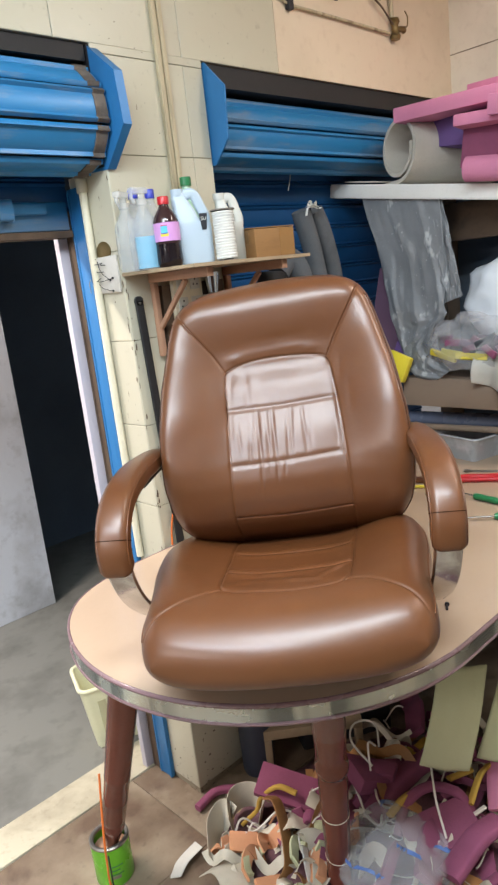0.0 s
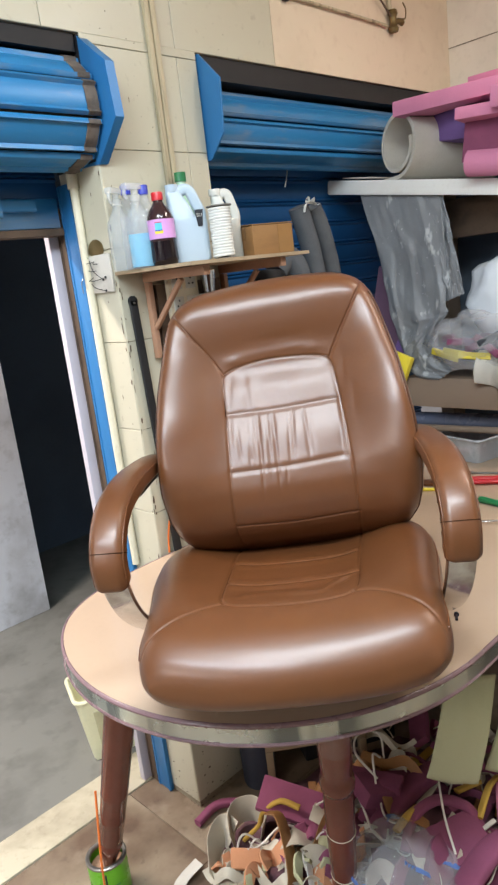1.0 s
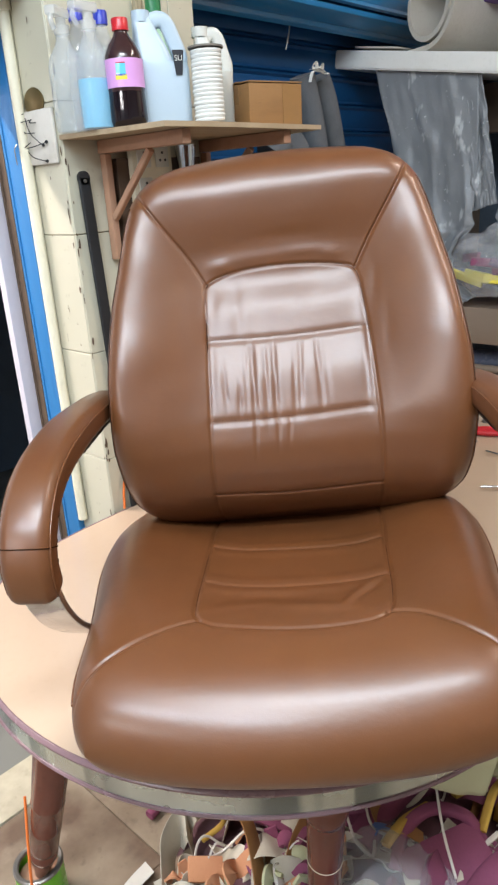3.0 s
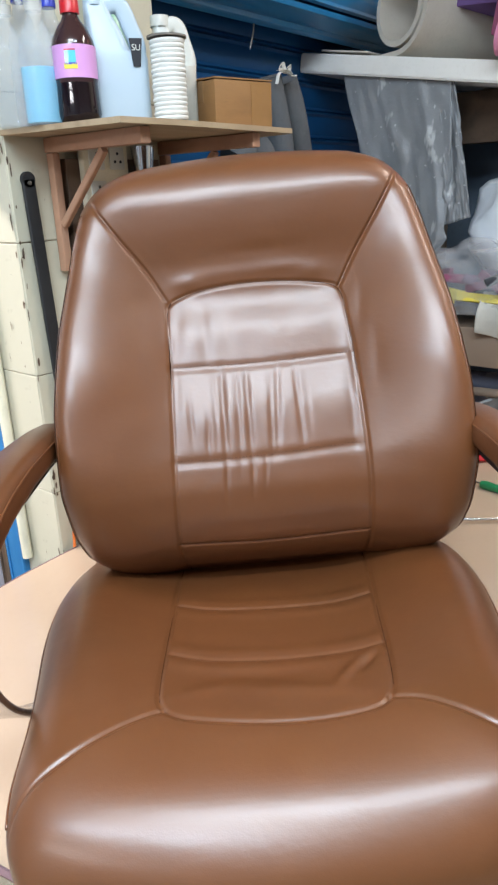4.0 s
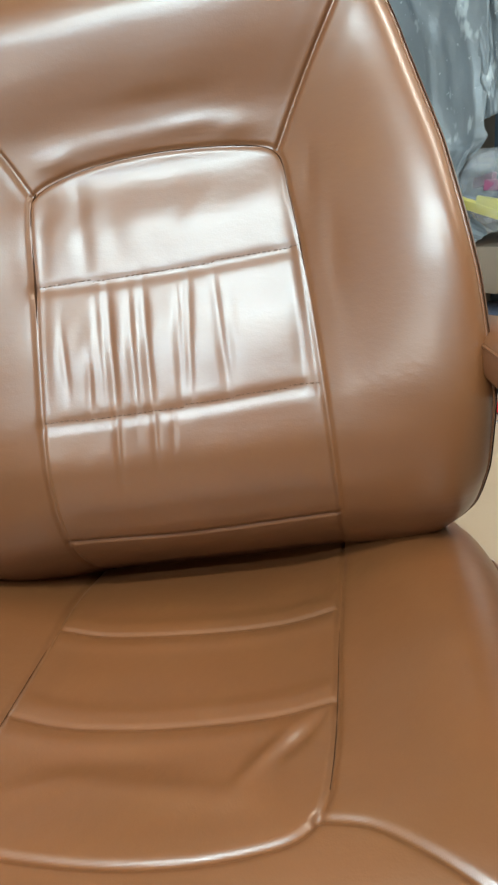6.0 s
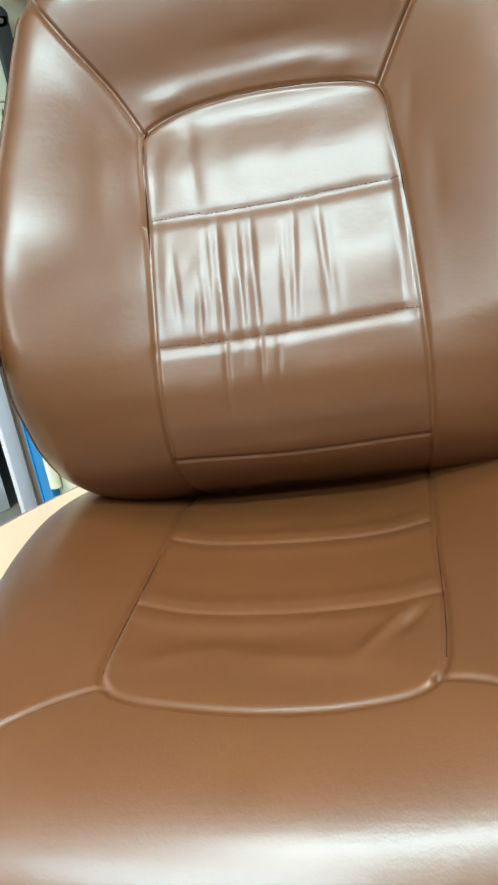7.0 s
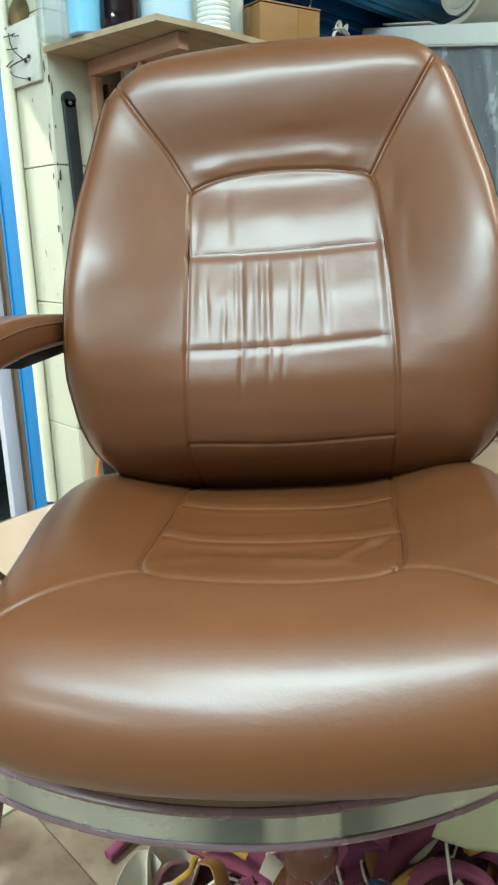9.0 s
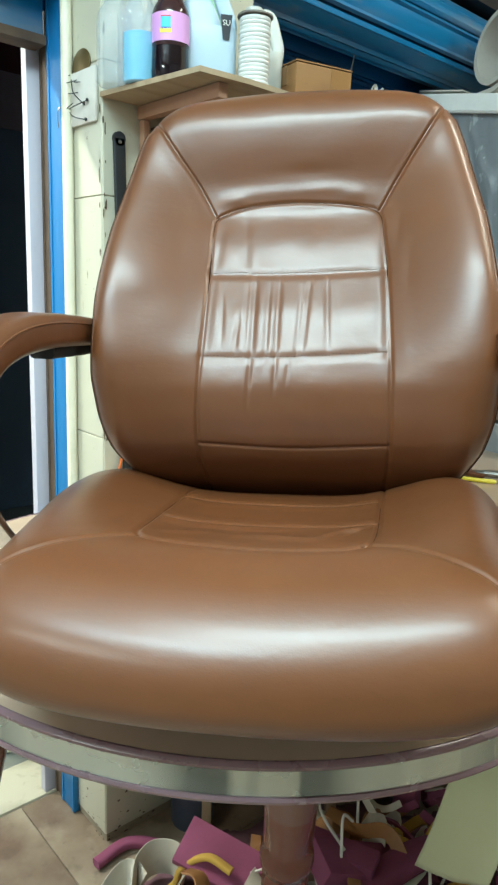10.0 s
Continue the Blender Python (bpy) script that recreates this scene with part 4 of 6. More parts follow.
# added base block under the cushion, black for the shade in the gap
b = bmesh.new()
PAN = [(0.965, 0.001), (0.985, 0.004), (1.0, 0.012), (1.0, 0.040), (0.97, 0.066)]
sweep(b, [(0.0, -0.265, z) for _, z in PAN], rrect(0.44, 0.42, 0.14, 10), normal=(0, 1, 0), scale=[k for k, _ in PAN])
part("underseat_block", b, BLACK, chair, "black block for the shaded gap under the cushion")
# back shell
b = bmesh.new()
box(b, -0.05, 0.05, 0.045, 0.075, 0.002, 0.28, bevel=0.012)
part("back_bracket", b, BLACK, chair, "black steel back bracket")

# armrests: padded loops on bright steel
def arm(sgn, mid, lift):
    """One armrest: a padded bar that bends down in front, and the steel that carries it."""
    path = curve([(0, -0.075, 1.262), (0, -0.14, 1.271), (0, -0.21, 1.276), (0, -0.29, 1.279), (0, -0.37, 1.275), (0, -0.43, 1.260), (0, -0.469, 1.231), (0, -0.487, 1.198), (0, -0.487, 1.170), (0, -0.481, 1.148)], 6)
    n = len(path)
    mids = [Vector((sgn * (mid - 0.006 * max(0, 1 - i / (n * 0.3))), p.y, p.z - H0 + lift)) for i, p in enumerate(path)]
    side = Vector((1, 0, 0))
    ups = [side.cross((mids[min(i + 1, n - 1)] - mids[max(i - 1, 0)]).normalized()).normalized() for i in range(n)]
    ups = [u if u.dot(Vector((0, -0.6, 0.8))) > 0 else -u for u in ups]
    sc = [0.80 + 0.20 * min(1, i / (n * 0.35)) for i in range(n)]
    sc[-3:] = 0.985, 0.95, 0.86
    sec = [(x, y + 0.004 * (1 - (x / 0.031) ** 2) * (y > 0)) for x, y in rrect(0.062, 0.043, 0.014, 5)]
    b = bmesh.new()
    rings = []
    for i, p in enumerate(mids):
        # small gathers where the cover is pulled over the bend
        puck = 0.0010 * math.sin(i * 2.3) * max(0, 1 - abs(i / n - 0.72) / 0.2)
        rings.append([b.verts.new(p + side * x * sc[i] * (1 + puck * 20 * (abs(x) > 0.028)) + ups[i] * (y * sc[i] + puck * (y < 0))) for x, y in sec])
    m = len(sec)
    for r0, r1 in zip(rings, rings[1:]):
        for k in range(m):
            b.faces.new((r0[k], r0[(k + 1) % m], r1[(k + 1) % m], r1[k]))
    b.faces.new(rings[0])
    b.faces.new(rings[-1])
    a = part("armrest", b, LEATHER, chair, "padded leatherette armrest", 60)
    k = min(range(n // 2, n), key=lambda i: abs(mids[i].z + H0 - lift - 1.208))
    around = [mids[k] + side * x * 1.01 * sc[k] + ups[k] * y * 1.02 * sc[k] for x, y in sec]
    part("seam", sweep(bmesh.new(), around + around[:1], ring(0.0008, 6)), STITCH_CREASE, a)
    for e in (-1, 1):
        line = [p + side * e * 0.0302 * sc[i] + ups[i] * 0.0125 * sc[i] for i, p in enumerate(mids)]
        part("piping", sweep(bmesh.new(), line[:-1], ring(0.0014, 6)), LEATHER, a, "", 180)
        # the cover is drawn together by hand sewing under the bend
        for i in range(int(n * 0.62), n - 6, 5):
            q = mids[i] + side * e * 0.0305 * sc[i] - ups[i] * 0.010 * sc[i]
            d = (mids[i + 1] - mids[i]).normalized()
            part("stitch", sweep(bmesh.new(), [q - d * 0.003, q + side * e * 0.0004, q + d * 0.004 + ups[i] * 0.004], ring(0.0009, 5)), STITCH_CREASE, a)
    steel = curve([(sgn * mid, -0.478, 1.150 - H0), (sgn * mid, -0.455, 1.105 - H0), (sgn * mid, -0.415, 1.055 - H0), (sgn * (mid - 0.002), -0.355, 1.003 - H0), (sgn * (mid - 0.012), -0.285, 0.955 - H0), (sgn * (mid - 0.03), -0.20, 0.916 - H0)], 6)
    part("arm_steel", sweep(bmesh.new(), steel, rrect(0.052, 0.010, 0.0045, 3), normal=None), CHROME, chair, "bright curved steel arm")
    # black bracket that holds the pad to the back
    part("arm_bracket", sweep(bmesh.new(), [(sgn * (mid - 0.015), -0.045, 1.252 - H0 + lift), (sgn * mid, -0.15, 1.248 - H0 + lift), (sgn * mid, -0.27, 1.252 - H0 + lift)], rrect(0.034, 0.018, 0.006, 3)), BLACK, chair, "black steel bracket under the pad")


arm(-1, 0.310, 0.0)
arm(1, 0.300, 0.010)

# ---- shelf on the wall ----
SHZ = 1.705
shelf = thing("wall_shelf", "rough plywood wall shelf on timber brackets", "shelf")
b = bmesh.new()
vs = [(-0.037, 0.449), (-0.006, 0.172), (0.10, 0.165), (0.445, 0.178), (0.47, 0.30), (0.47, 0.449)]
f = b.faces.new([b.verts.new((x, y, SHZ - 0.009)) for x, y in vs])
g = bmesh.ops.extrude_face_region(b, geom=[f])
bmesh.ops.translate(b, vec=(0, 0, 0.009), verts=[v for v in g["geom"] if isinstance(v, bmesh.types.BMVert)])
part("shelf_board", b, PLY, shelf)
for x in (0.060, 0.345):
    part("bracket_top", abox(x - 0.011, x + 0.011, 0.19, 0.449, SHZ - 0.035, SHZ - 0.010, bevel=0.002), WOOD, shelf)
    part("bracket_post", abox(x - 0.008, x + 0.008, 0.430, 0.449, SHZ - 0.245, SHZ - 0.036, bevel=0.002), WOOD, shelf)
    part("bracket_strut", sweep(bmesh.new(), [(x, 0.295, SHZ - 0.037), (x, 0.428, SHZ - 0.160)], rrect(0.014, 0.013, 0.002, 1), normal=(1, 0, 0)), WOOD, shelf)
tagged(part("wall_board", abox(0.082, 0.32, 0.434, 0.450, 1.28, SHZ - 0.045), RUST), "dark wooden board behind the shelf brackets", "board")


def sprayer(x, y, h, fill, label):
    t = thing("spray_bottle", label, "bottle", pose(x, y, SHZ, 0, 0, R.uniform(0, 60)), "spray bottles")
    r = 0.033
    body = [(0, 0.0), (r - 0.004, 0.0), (r, 0.006), (r, h * 0.52), (r * 0.9, h * 0.60), (r * 0.45, h * 0.72), (0.012, h * 0.76), (0.012, h * 0.80)]
    part("bottle", alathe(body, 28), PET, t)
    if fill:
        part("liquid", alathe([(0, 0.003), (r - 0.002, 0.004), (r - 0.0015, fill), (0, fill)], 28), AQUA, t, "aqua liquid")
    b = alathe([(0.014, h * 0.79), (0.015, h * 0.86), (0.009, h * 0.87), (0.009, h * 0.92), (0, h * 0.92)], 16)
    box(b, -0.035, 0.018, -0.011, 0.011, h * 0.92, h, bevel=0.005)
    part("spray_head", b, FROST, t, "frosted plastic spray head")
    part("trigger", pipe([(-0.03, 0, h * 0.93), (-0.034, 0, h * 0.88), (-0.026, 0, h * 0.82)], 0.005, 8), FROST, t)
    return t


sprayer(-0.035, 0.397, 0.205, 0, "empty clear spray bottle on the wall shelf")
sprayer(-0.005, 0.356, 0.210, 0.085, "clear spray bottle half full of aqua liquid")
for x, y in ((0.012, 0.415), (0.066, 0.412)):
    t = thing("clear_bottle", "empty clear bottle with a royal blue cap", "bottle", pose(x, y, SHZ), "clear bottles")
    part("bottle", alathe([(0, 0.0), (0.022, 0.0), (0.026, 0.006), (0.026, 0.13), (0.020, 0.16), (0.012, 0.18), (0.012, 0.195)], 24), PET, t)
    part("cap", alathe([(0, 0.190), (0.0135, 0.190), (0.0135, 0.212), (0.012, 0.214), (0, 0.214)], 20), BLUECAP, t, "royal blue screw cap")

cola = thing("cola_bottle", "half full cola bottle with a lilac label and red cap", "bottle", pose(0.030, 0.310, SHZ, 0, 0, -140) @ Matrix.Diagonal((1.2, 1.2, 1.0, 1)))
part("lower_body", alathe([(0, 0.002), (0.020, 0.0), (0.026, 0.004), (0.029, 0.014), (0.0285, 0.03), (0.0275, 0.06), (0, 0.06)], 36), COLA, cola, "dark cola in the bottle")
part("upper_body", alathe([(0.0275, 0.060), (0.0285, 0.066), (0.0285, 0.112), (0.027, 0.122), (0.021, 0.138), (0.013, 0.150), (0.010, 0.158), (0.010, 0.166), (0, 0.166)], 36), COLATOP, cola, "amber empty upper bottle")
part("label_band", alathe([(0.0289, 0.066), (0.0289, 0.113)], 36), LABEL, cola, "lilac label with a small pictured badge")
part("cap", alathe([(0, 0.160), (0.0125, 0.160), (0.0125, 0.178), (0.0115, 0.180), (0, 0.180)], 24), RED, cola, "red screw cap")
for c, z0, z1, w in ((AQUA, 0.082, 0.104, 0.0075), (SUNYEL, 0.078, 0.086, 0.009), (BLUECAP, 0.084, 0.087, 0.0078), (RED, 0.104, 0.106, 0.0075)):
    b = bmesh.new()
    rad = 0.0291 + (0.0002 if c in (SUNYEL, BLUECAP) else 0)
    lo = [b.verts.new((rad * math.cos(a), rad * math.sin(a), z0)) for a in np.linspace(-w / rad, w / rad, 7)]
    hi = [b.verts.new((rad * math.cos(a), rad * math.sin(a), z1)) for a in np.linspace(-w / rad, w / rad, 7)]
    for k in range(6):
        b.faces.new((lo[k], lo[k + 1], hi[k + 1], hi[k]))
    part("badge", b, c, cola)


def jug(name, x, y, w, d, h, turn, mat, label, cap=None):
    """A flat-sided can with a looped grip."""
    t = thing(name, label, "jug", pose(x, y, SHZ, 0, 0, turn), "plastic jugs")
    b = bmesh.new()
    prof = [(0.92, 0.0), (1.0, 0.008), (1.0, h * 0.50), (0.96, h * 0.545)]
    sweep(b, [(0, 0, z) for _, z in prof], rrect(w, d, d * 0.3, 5), normal=(0, 1, 0), scale=[k for k, _ in prof])
    # the shoulder rises to the neck on one side, the looped grip runs down the other
    sweep(b, [(-w * 0.10, 0, h * 0.50), (-w * 0.16, 0, h * 0.66), (-w * 0.23, 0, h * 0.80), (-w * 0.27, 0, h * 0.90)], rrect(w * 0.72, d * 0.92, d * 0.28, 5), normal=(0, 1, 0), scale=[1.0, 0.80, 0.58, 0.46])
    part("can", b, mat, t)
    g = [(-w * 0.20, 0, h * 0.86), (w * 0.02, 0, h * 0.905), (w * 0.17, 0, h * 0.87), (w * 0.28, 0, h * 0.74), (w * 0.37, 0, h * 0.62), (w * 0.37, 0, h * 0.52)]
    part("grip", sweep(bmesh.new(), curve(g, 6), rrect(d * 0.44, 0.019, 0.008, 3), normal=(0, 1, 0)), mat, t)
    part("neck", alathe([(0.017, 0.0), (0.017, h * 0.09), (0, h * 0.09)], 20, Matrix.Translation((-w * 0.27, 0, h * 0.88))), mat, t)
    if cap:
        part("cap", alathe([(0, 0), (0.019, 0), (0.019, 0.022), (0, 0.022)], 20, Matrix.Translation((-w * 0.27, 0, h * 0.95))), cap, t)
    return t


j = jug("handled_jug", 0.112, 0.305, 0.105, 0.065, 0.205, -32, HDPEBLUE, "pale blue plastic jug with a looped handle and dark badge")
part("badge", sweep(bmesh.new(), [(0.030, -0.0345, 0.130), (0.030, -0.0345, 0.088)], rrect(0.022, 0.0015, 0.0006, 1), normal=(0, 1, 0), scale=[1, 0.55]), INK, j, "black shield badge with white letters")
cu = bpy.data.curves.new("badge_text", "FONT")
cu.body, cu.size, cu.extrude, cu.align_x = "SU", 0.013, 0.0003, "CENTER"
cu.materials.append(HDPE)
tx = link("badge_text", cu, j)
tx.matrix_local = Matrix.Translation((0.030, -0.0358, 0.112)) @ Matrix.Rotation(math.pi / 2, 4, "X")
jug("handled_jug", 0.262, 0.315, 0.078, 0.060, 0.195, -35, HDPE, "white ribbed plastic jug with a looped handle")
gb = thing("green_bottle", "pale green bottle with a green cap behind the jugs", "bottle", pose(0.195, 0.405, SHZ))
part("bottle", alathe([(0, 0), (0.03, 0), (0.032, 0.01), (0.032, 0.155), (0.022, 0.195), (0.013, 0.21), (0.013, 0.225), (0, 0.225)], 24), worn("pale_green_plastic", srgb(150, 186, 160), 0.25), gb)
part("cap", alathe([(0, 0.222), (0.016, 0.222), (0.016, 0.246), (0, 0.246)], 20), GREENCAP, gb)

sp = thing("cord_spool", "spool wound with thick white cotton cord", "spool", pose(0.172, 0.240, SHZ) @ Matrix.Diagonal((0.86, 0.86, 1.0, 1)))
part("core", alathe([(0, 0.0), (0.036, 0.0), (0.036, 0.003), (0.012, 0.004), (0.012, 0.132), (0.039, 0.133), (0.039, 0.136), (0, 0.136)], 28), worn("grey_card", srgb(116, 110, 102), 0.8), sp, "grey card flanges")
for k in range(17):
    b = bmesh.new()
    zz = 0.008 + k * 0.0073
    sweep(b, [((0.0305 + 0.0008 * math.sin(k * 2.1)) * math.cos(a), (0.0305 + 0.0008 * math.sin(k * 2.1)) * math.sin(a), zz + 0.0035 * a / 6.28) for a in np.linspace(0, 2 * math.pi, 29)], ring(0.0042, 7))
    part("cord_turn", b, CORDROLL, sp)

def carton(x, y, w, d, h, turn):
    """A small taped carton with lifted, ragged top flaps."""
    cb = thing("cardboard_box", "small brown cardboard box closed with tape", "box", pose(x, y, SHZ, 0, 0, turn))
    part("carton", abox(0, w, 0, d, 0, h, bevel=0.0025), CARD, cb)
    rr = random.Random(3)
    for y0, y1, tilt in ((-0.001, d * 0.52, 3.0), (d * 0.54, d + 0.001, -4.0)):
        b = bmesh.new()
        n = 12
        grid = []
        for k in range(n + 1):
            u = w * k / n
            wob = 0.0016 * rr.uniform(-1, 1) + 0.002 * math.sin(k * 0.9)
            a, c = (y0, y1) if tilt > 0 else (y1, y0)
            grid.append([b.verts.new((u, q + (wob if q != a else 0), h + 0.0012 + t + (abs(q - a) * math.tan(radians(abs(tilt))) + wob * 0.6 if q != a else 0))) for q in (a, c) for t in (0, 0.0025)])
        for g0, g1 in zip(grid, grid[1:]):
            for p, q in ((0, 1), (1, 3), (3, 2), (2, 0)):
                b.faces.new((g0[p], g0[q], g1[q], g1[p]))
        b.faces.new(grid[0][:2] + grid[0][:1:-1])
        b.faces.new((grid[-1][:2] + grid[-1][:1:-1])[::-1])
        part("flap", b, CARD, cb)
    part("tape", abox(w * 0.62, w * 0.97, -0.0010, -0.0003, h * 0.03, h * 0.97), TAPE, cb, "glossy brown tape")
    part("tape", abox(-0.0008, w + 0.0008, d * 0.42, d * 0.64, h * 0.55, h + 0.0006), TAPE, cb, "glossy brown tape")


carton(0.268, 0.222, 0.132, 0.088, 0.079, -14)

# things hanging under the shelf
so = thing("socket_board", "white switch and socket board under the shelf", "socket board", pose(0.165, 0.425, 1.635))
part("plate", abox(-0.055, 0.055, -0.008, 0.008, -0.075, 0.055, bevel=0.004), OFFWHITE, so)
for px, pz in ((-0.025, 0.025), (0.025, 0.025), (-0.025, -0.035), (0.025, -0.035)):
    part("socket", abox(px - 0.018, px + 0.018, -0.0115, -0.0075, pz - 0.02, pz + 0.02, bevel=0.002), HDPE, so)
    for dx, dz in ((0, 0.009), (-0.007, -0.006), (0.007, -0.006)):
        part("socket_hole", alathe([(0, 0), (0.0028, 0), (0.0028, 0.001), (0, 0.001)], 10, Matrix.Translation((px + dx, -0.0116, pz + dz)) @ Matrix.Rotation(math.pi / 2, 4, "X")), INK, so)
cup = thing("steel_tumbler", "small steel tumbler under the wall shelf", "tumbler", pose(0.245, 0.40, SHZ - 0.085))
part("tumbler", alathe([(0, 0), (0.016, 0), (0.024, 0.062), (0.0225, 0.062), (0.0148, 0.002), (0, 0.002)], 28), CHROME, cup)
part("ledge", abox(-0.035, 0.035, -0.03, 0.055, -0.024, -0.0005, bevel=0.003), HDPE, cup, "white ledge")
conduit("orange_wire", [(0.24, 0.41, 1.61), (0.245, 0.39, 1.57), (0.235, 0.40, 1.50), (0.24, 0.42, 1.40)], 0.0025, CABLE, "orange wire at the socket board", "wire")
conduit("orange_cable", [(0.075, 0.435, 1.35), (0.06, 0.43, 1.20), (0.03, 0.440, 1.05), (0.0, 0.440, 0.95), (-0.01, 0.436, 0.893)], 0.003, CABLE, "orange cable hanging down the wall", "cable")

# rolls of charcoal foam behind the shelf
def foam_tube(pts, r, label, mat=GREYCLOTH):
    return tagged(part("foam_roll", sweep(bmesh.new(), curve(pts, 6), ring(r, 16)), mat), label, "foam roll", "charcoal rolls")


foam_tube([(0.89, 0.50, 0.9), (0.875, 0.50, 1.45), (0.84, 0.50, 1.70), (0.80, 0.50, 1.83), (0.79, 0.50, 1.862)], 0.035, "charcoal foam roll tied with a white ribbon")
foam_tube([(0.975, 0.52, 1.56), (0.955, 0.515, 1.66), (0.91, 0.51, 1.79), (0.872, 0.51, 1.862)], 0.035, "charcoal foam roll tied with a white ribbon")
foam_tube([(0.95, 0.56, 0.9), (0.95, 0.56, 1.45), (0.935, 0.56, 1.70)], 0.034, "black foam roll behind the tied rolls", BLACK)
foam_tube([(0.74, 0.50, 0.9), (0.745, 0.47, 1.45), (0.71, 0.46, 1.64), (0.665, 0.47, 1.70), (0.62, 0.48, 1.66)], 0.042, "charcoal foam roll bent over")
foam_tube([(0.52, 0.48, 0.9), (0.54, 0.46, 1.45), (0.57, 0.46, 1.66)], 0.05, "black foam roll leaning on the shutter", BLACK)
rb = thing("ribbon_bow", "white ribbon tied round the foam rolls", "ribbon", pose(0.800, 0.455, 1.870) @ Matrix.Scale(0.62, 4))
for pts in ([(-0.05, 0, 0.0), (0, -0.008, 0.006), (0.05, 0, -0.004)], [(0, 0, 0), (-0.025, -0.01, 0.028), (-0.034, 0, 0.008), (0, 0, 0)], [(0, 0, 0), (0.02, -0.01, 0.024), (0.03, 0, 0.006), (0, 0, 0)], [(0, 0, 0), (0.04, -0.012, -0.014), (0.065, -0.01, -0.008)], [(0, 0, 0), (-0.05, -0.01, -0.012), (-0.062, -0.006, -0.05)]):
    part("ribbon", sweep(bmesh.new(), curve(pts, 5), rrect(0.016, 0.0014, 0.0005, 1)), CORDROLL, rb)
conduit("white_strand", [(0.870, 0.60, 2.04), (0.862, 0.60, 1.99), (0.845, 0.60, 1.945)], 0.002, CORD, "thin white strand caught on the shutter", "strand")

# ---- side stack: board, foam, plastic ----
# tilted white board, its long edge towards the room
BL, BR = Vector((1.165, 0.66, 1.978)), Vector((1.165, -0.75, 1.755))
bd = bmesh.new()
d = (BR - BL).normalized()
side = Vector((1, 0, 0.0))
up = side.cross(d)
up = up if up.z > 0 else -up
sec = [BL + up * 0.0, BL - up * 0.052, BL - up * 0.052 + side * 0.59, BL + side * 0.59]
v0 = [bd.verts.new(p) for p in sec]
v1 = [bd.verts.new(p + d * 1.42) for p in sec]
for k in range(4):
    bd.faces.new((v0[k], v0[(k + 1) % 4], v1[(k + 1) % 4], v1[k]))
bd.faces.new(v0[::-1])
bd.faces.new(v1)
bmesh.ops.bevel(bd, geom=bd.edges[:], offset=0.004, segments=2, affect="EDGES")
tagged(part("foam_board", bd, WHITEFOAM), "thick white foam board laid as a high shelf", "board")


# rolled grey sheet
def spiral_roll(c0, axis, r, turns, th, tail, mat, name, label, tilt=0.0):
    """A sheet rolled up, with a flat tail lying below it."""
    prof = [(-tail, -r), (-tail * 0.55, -r), (-tail * 0.2, -r)]
    n = int(40 * turns)
    prof += [((r - th * 1.7 * k / n * turns) * math.sin(2 * math.pi * turns * k / n), -(r - th * 1.7 * k / n * turns) * math.cos(2 * math.pi * turns * k / n)) for k in range(n + 1)]
    a = Vector(axis).normalized()
    sd = a.cross(Vector((0, 0, 1))).normalized()
    upv = sd.cross(a)
    L = Vector(axis).length
    vs, fs = [], []
    m = len(prof)
    for e in (0, 1):
        for k, (p, h) in enumerate(prof):
            q0, q1 = prof[max(k - 1, 0)], prof[min(k + 1, m - 1)]
            tx, tz = q1[0] - q0[0], q1[1] - q0[1]
            l = math.hypot(tx, tz) or 1
            for o in (-th / 2, th / 2):
                w = Vector(c0) + a * L * e + sd * (p - tz / l * o) + upv * (h + tx / l * o + r)
                vs.append(tuple(w))
    for k in range(m - 1):
        i, j2 = 2 * k, 2 * m + 2 * k
        fs += [(i, i + 2, j2 + 2, j2), (i + 1, j2 + 1, j2 + 3, i + 3), (i, i + 1, i + 3, i + 2), (j2, j2 + 2, j2 + 3, j2 + 1)]
    fs += [(0, 2 * m, 2 * m + 1, 1), (2 * m - 2, 2 * m - 1, 4 * m - 1, 4 * m - 2)]
    return tagged(sheet(name, vs, fs, mat, None, "", 50), label, "foam sheet")


spiral_roll((1.172, 0.342, 1.936), (0.40, -0.17, -0.02), 0.112, 1.28, 0.014, 0.15, GREYFOAM, "foam_sheet_roll", "rolled grey beige foam sheet on the white board")
b = bmesh.new()
box(b, 0, 0.16, -0.16, 0.0, 0, 0.005, bevel=0.002, m=Matrix.Translation((1.170, 0.59, 1.973)) @ Matrix.Rotation(radians(9), 4, "X"))
tagged(part("felt_sheet", b, GREYFOAM), "thin grey sheet under the rolled foam", "sheet")


def slab(name, c, size, rot, mat, label, bevel=0.006):
    b = abox(-size[0] / 2, size[0] / 2, -size[1] / 2, size[1] / 2, -size[2] / 2, size[2] / 2, bevel=bevel, m=Matrix.Translation(c) @ Euler([radians(a) for a in rot]).to_matrix().to_4x4())
    return tagged(part(name, b, mat), label, "foam", "foam pieces")


slab("foam_slab", (1.355, -0.055, 2.138), (0.50, 0.72, 0.050), (2, 0, 0), PINK, "pink foam slab on top of the pile")
slab("foam_slab", (1.42, -0.16, 2.195), (0.36, 0.50, 0.03), (3, 0, -10), PINK, "thin pink foam slab on the pile")
slab("foam_slab", (1.33, 0.10, 2.06), (0.26, 0.36, 0.10), (8, 6, -20), PURPLE, "purple foam block in the pile")
slab("foam_slab", (1.19, -0.05, 1.985), (0.16, 0.20, 0.14), (8, 0, 4), MAGENTA, "plum foam block in the pile")
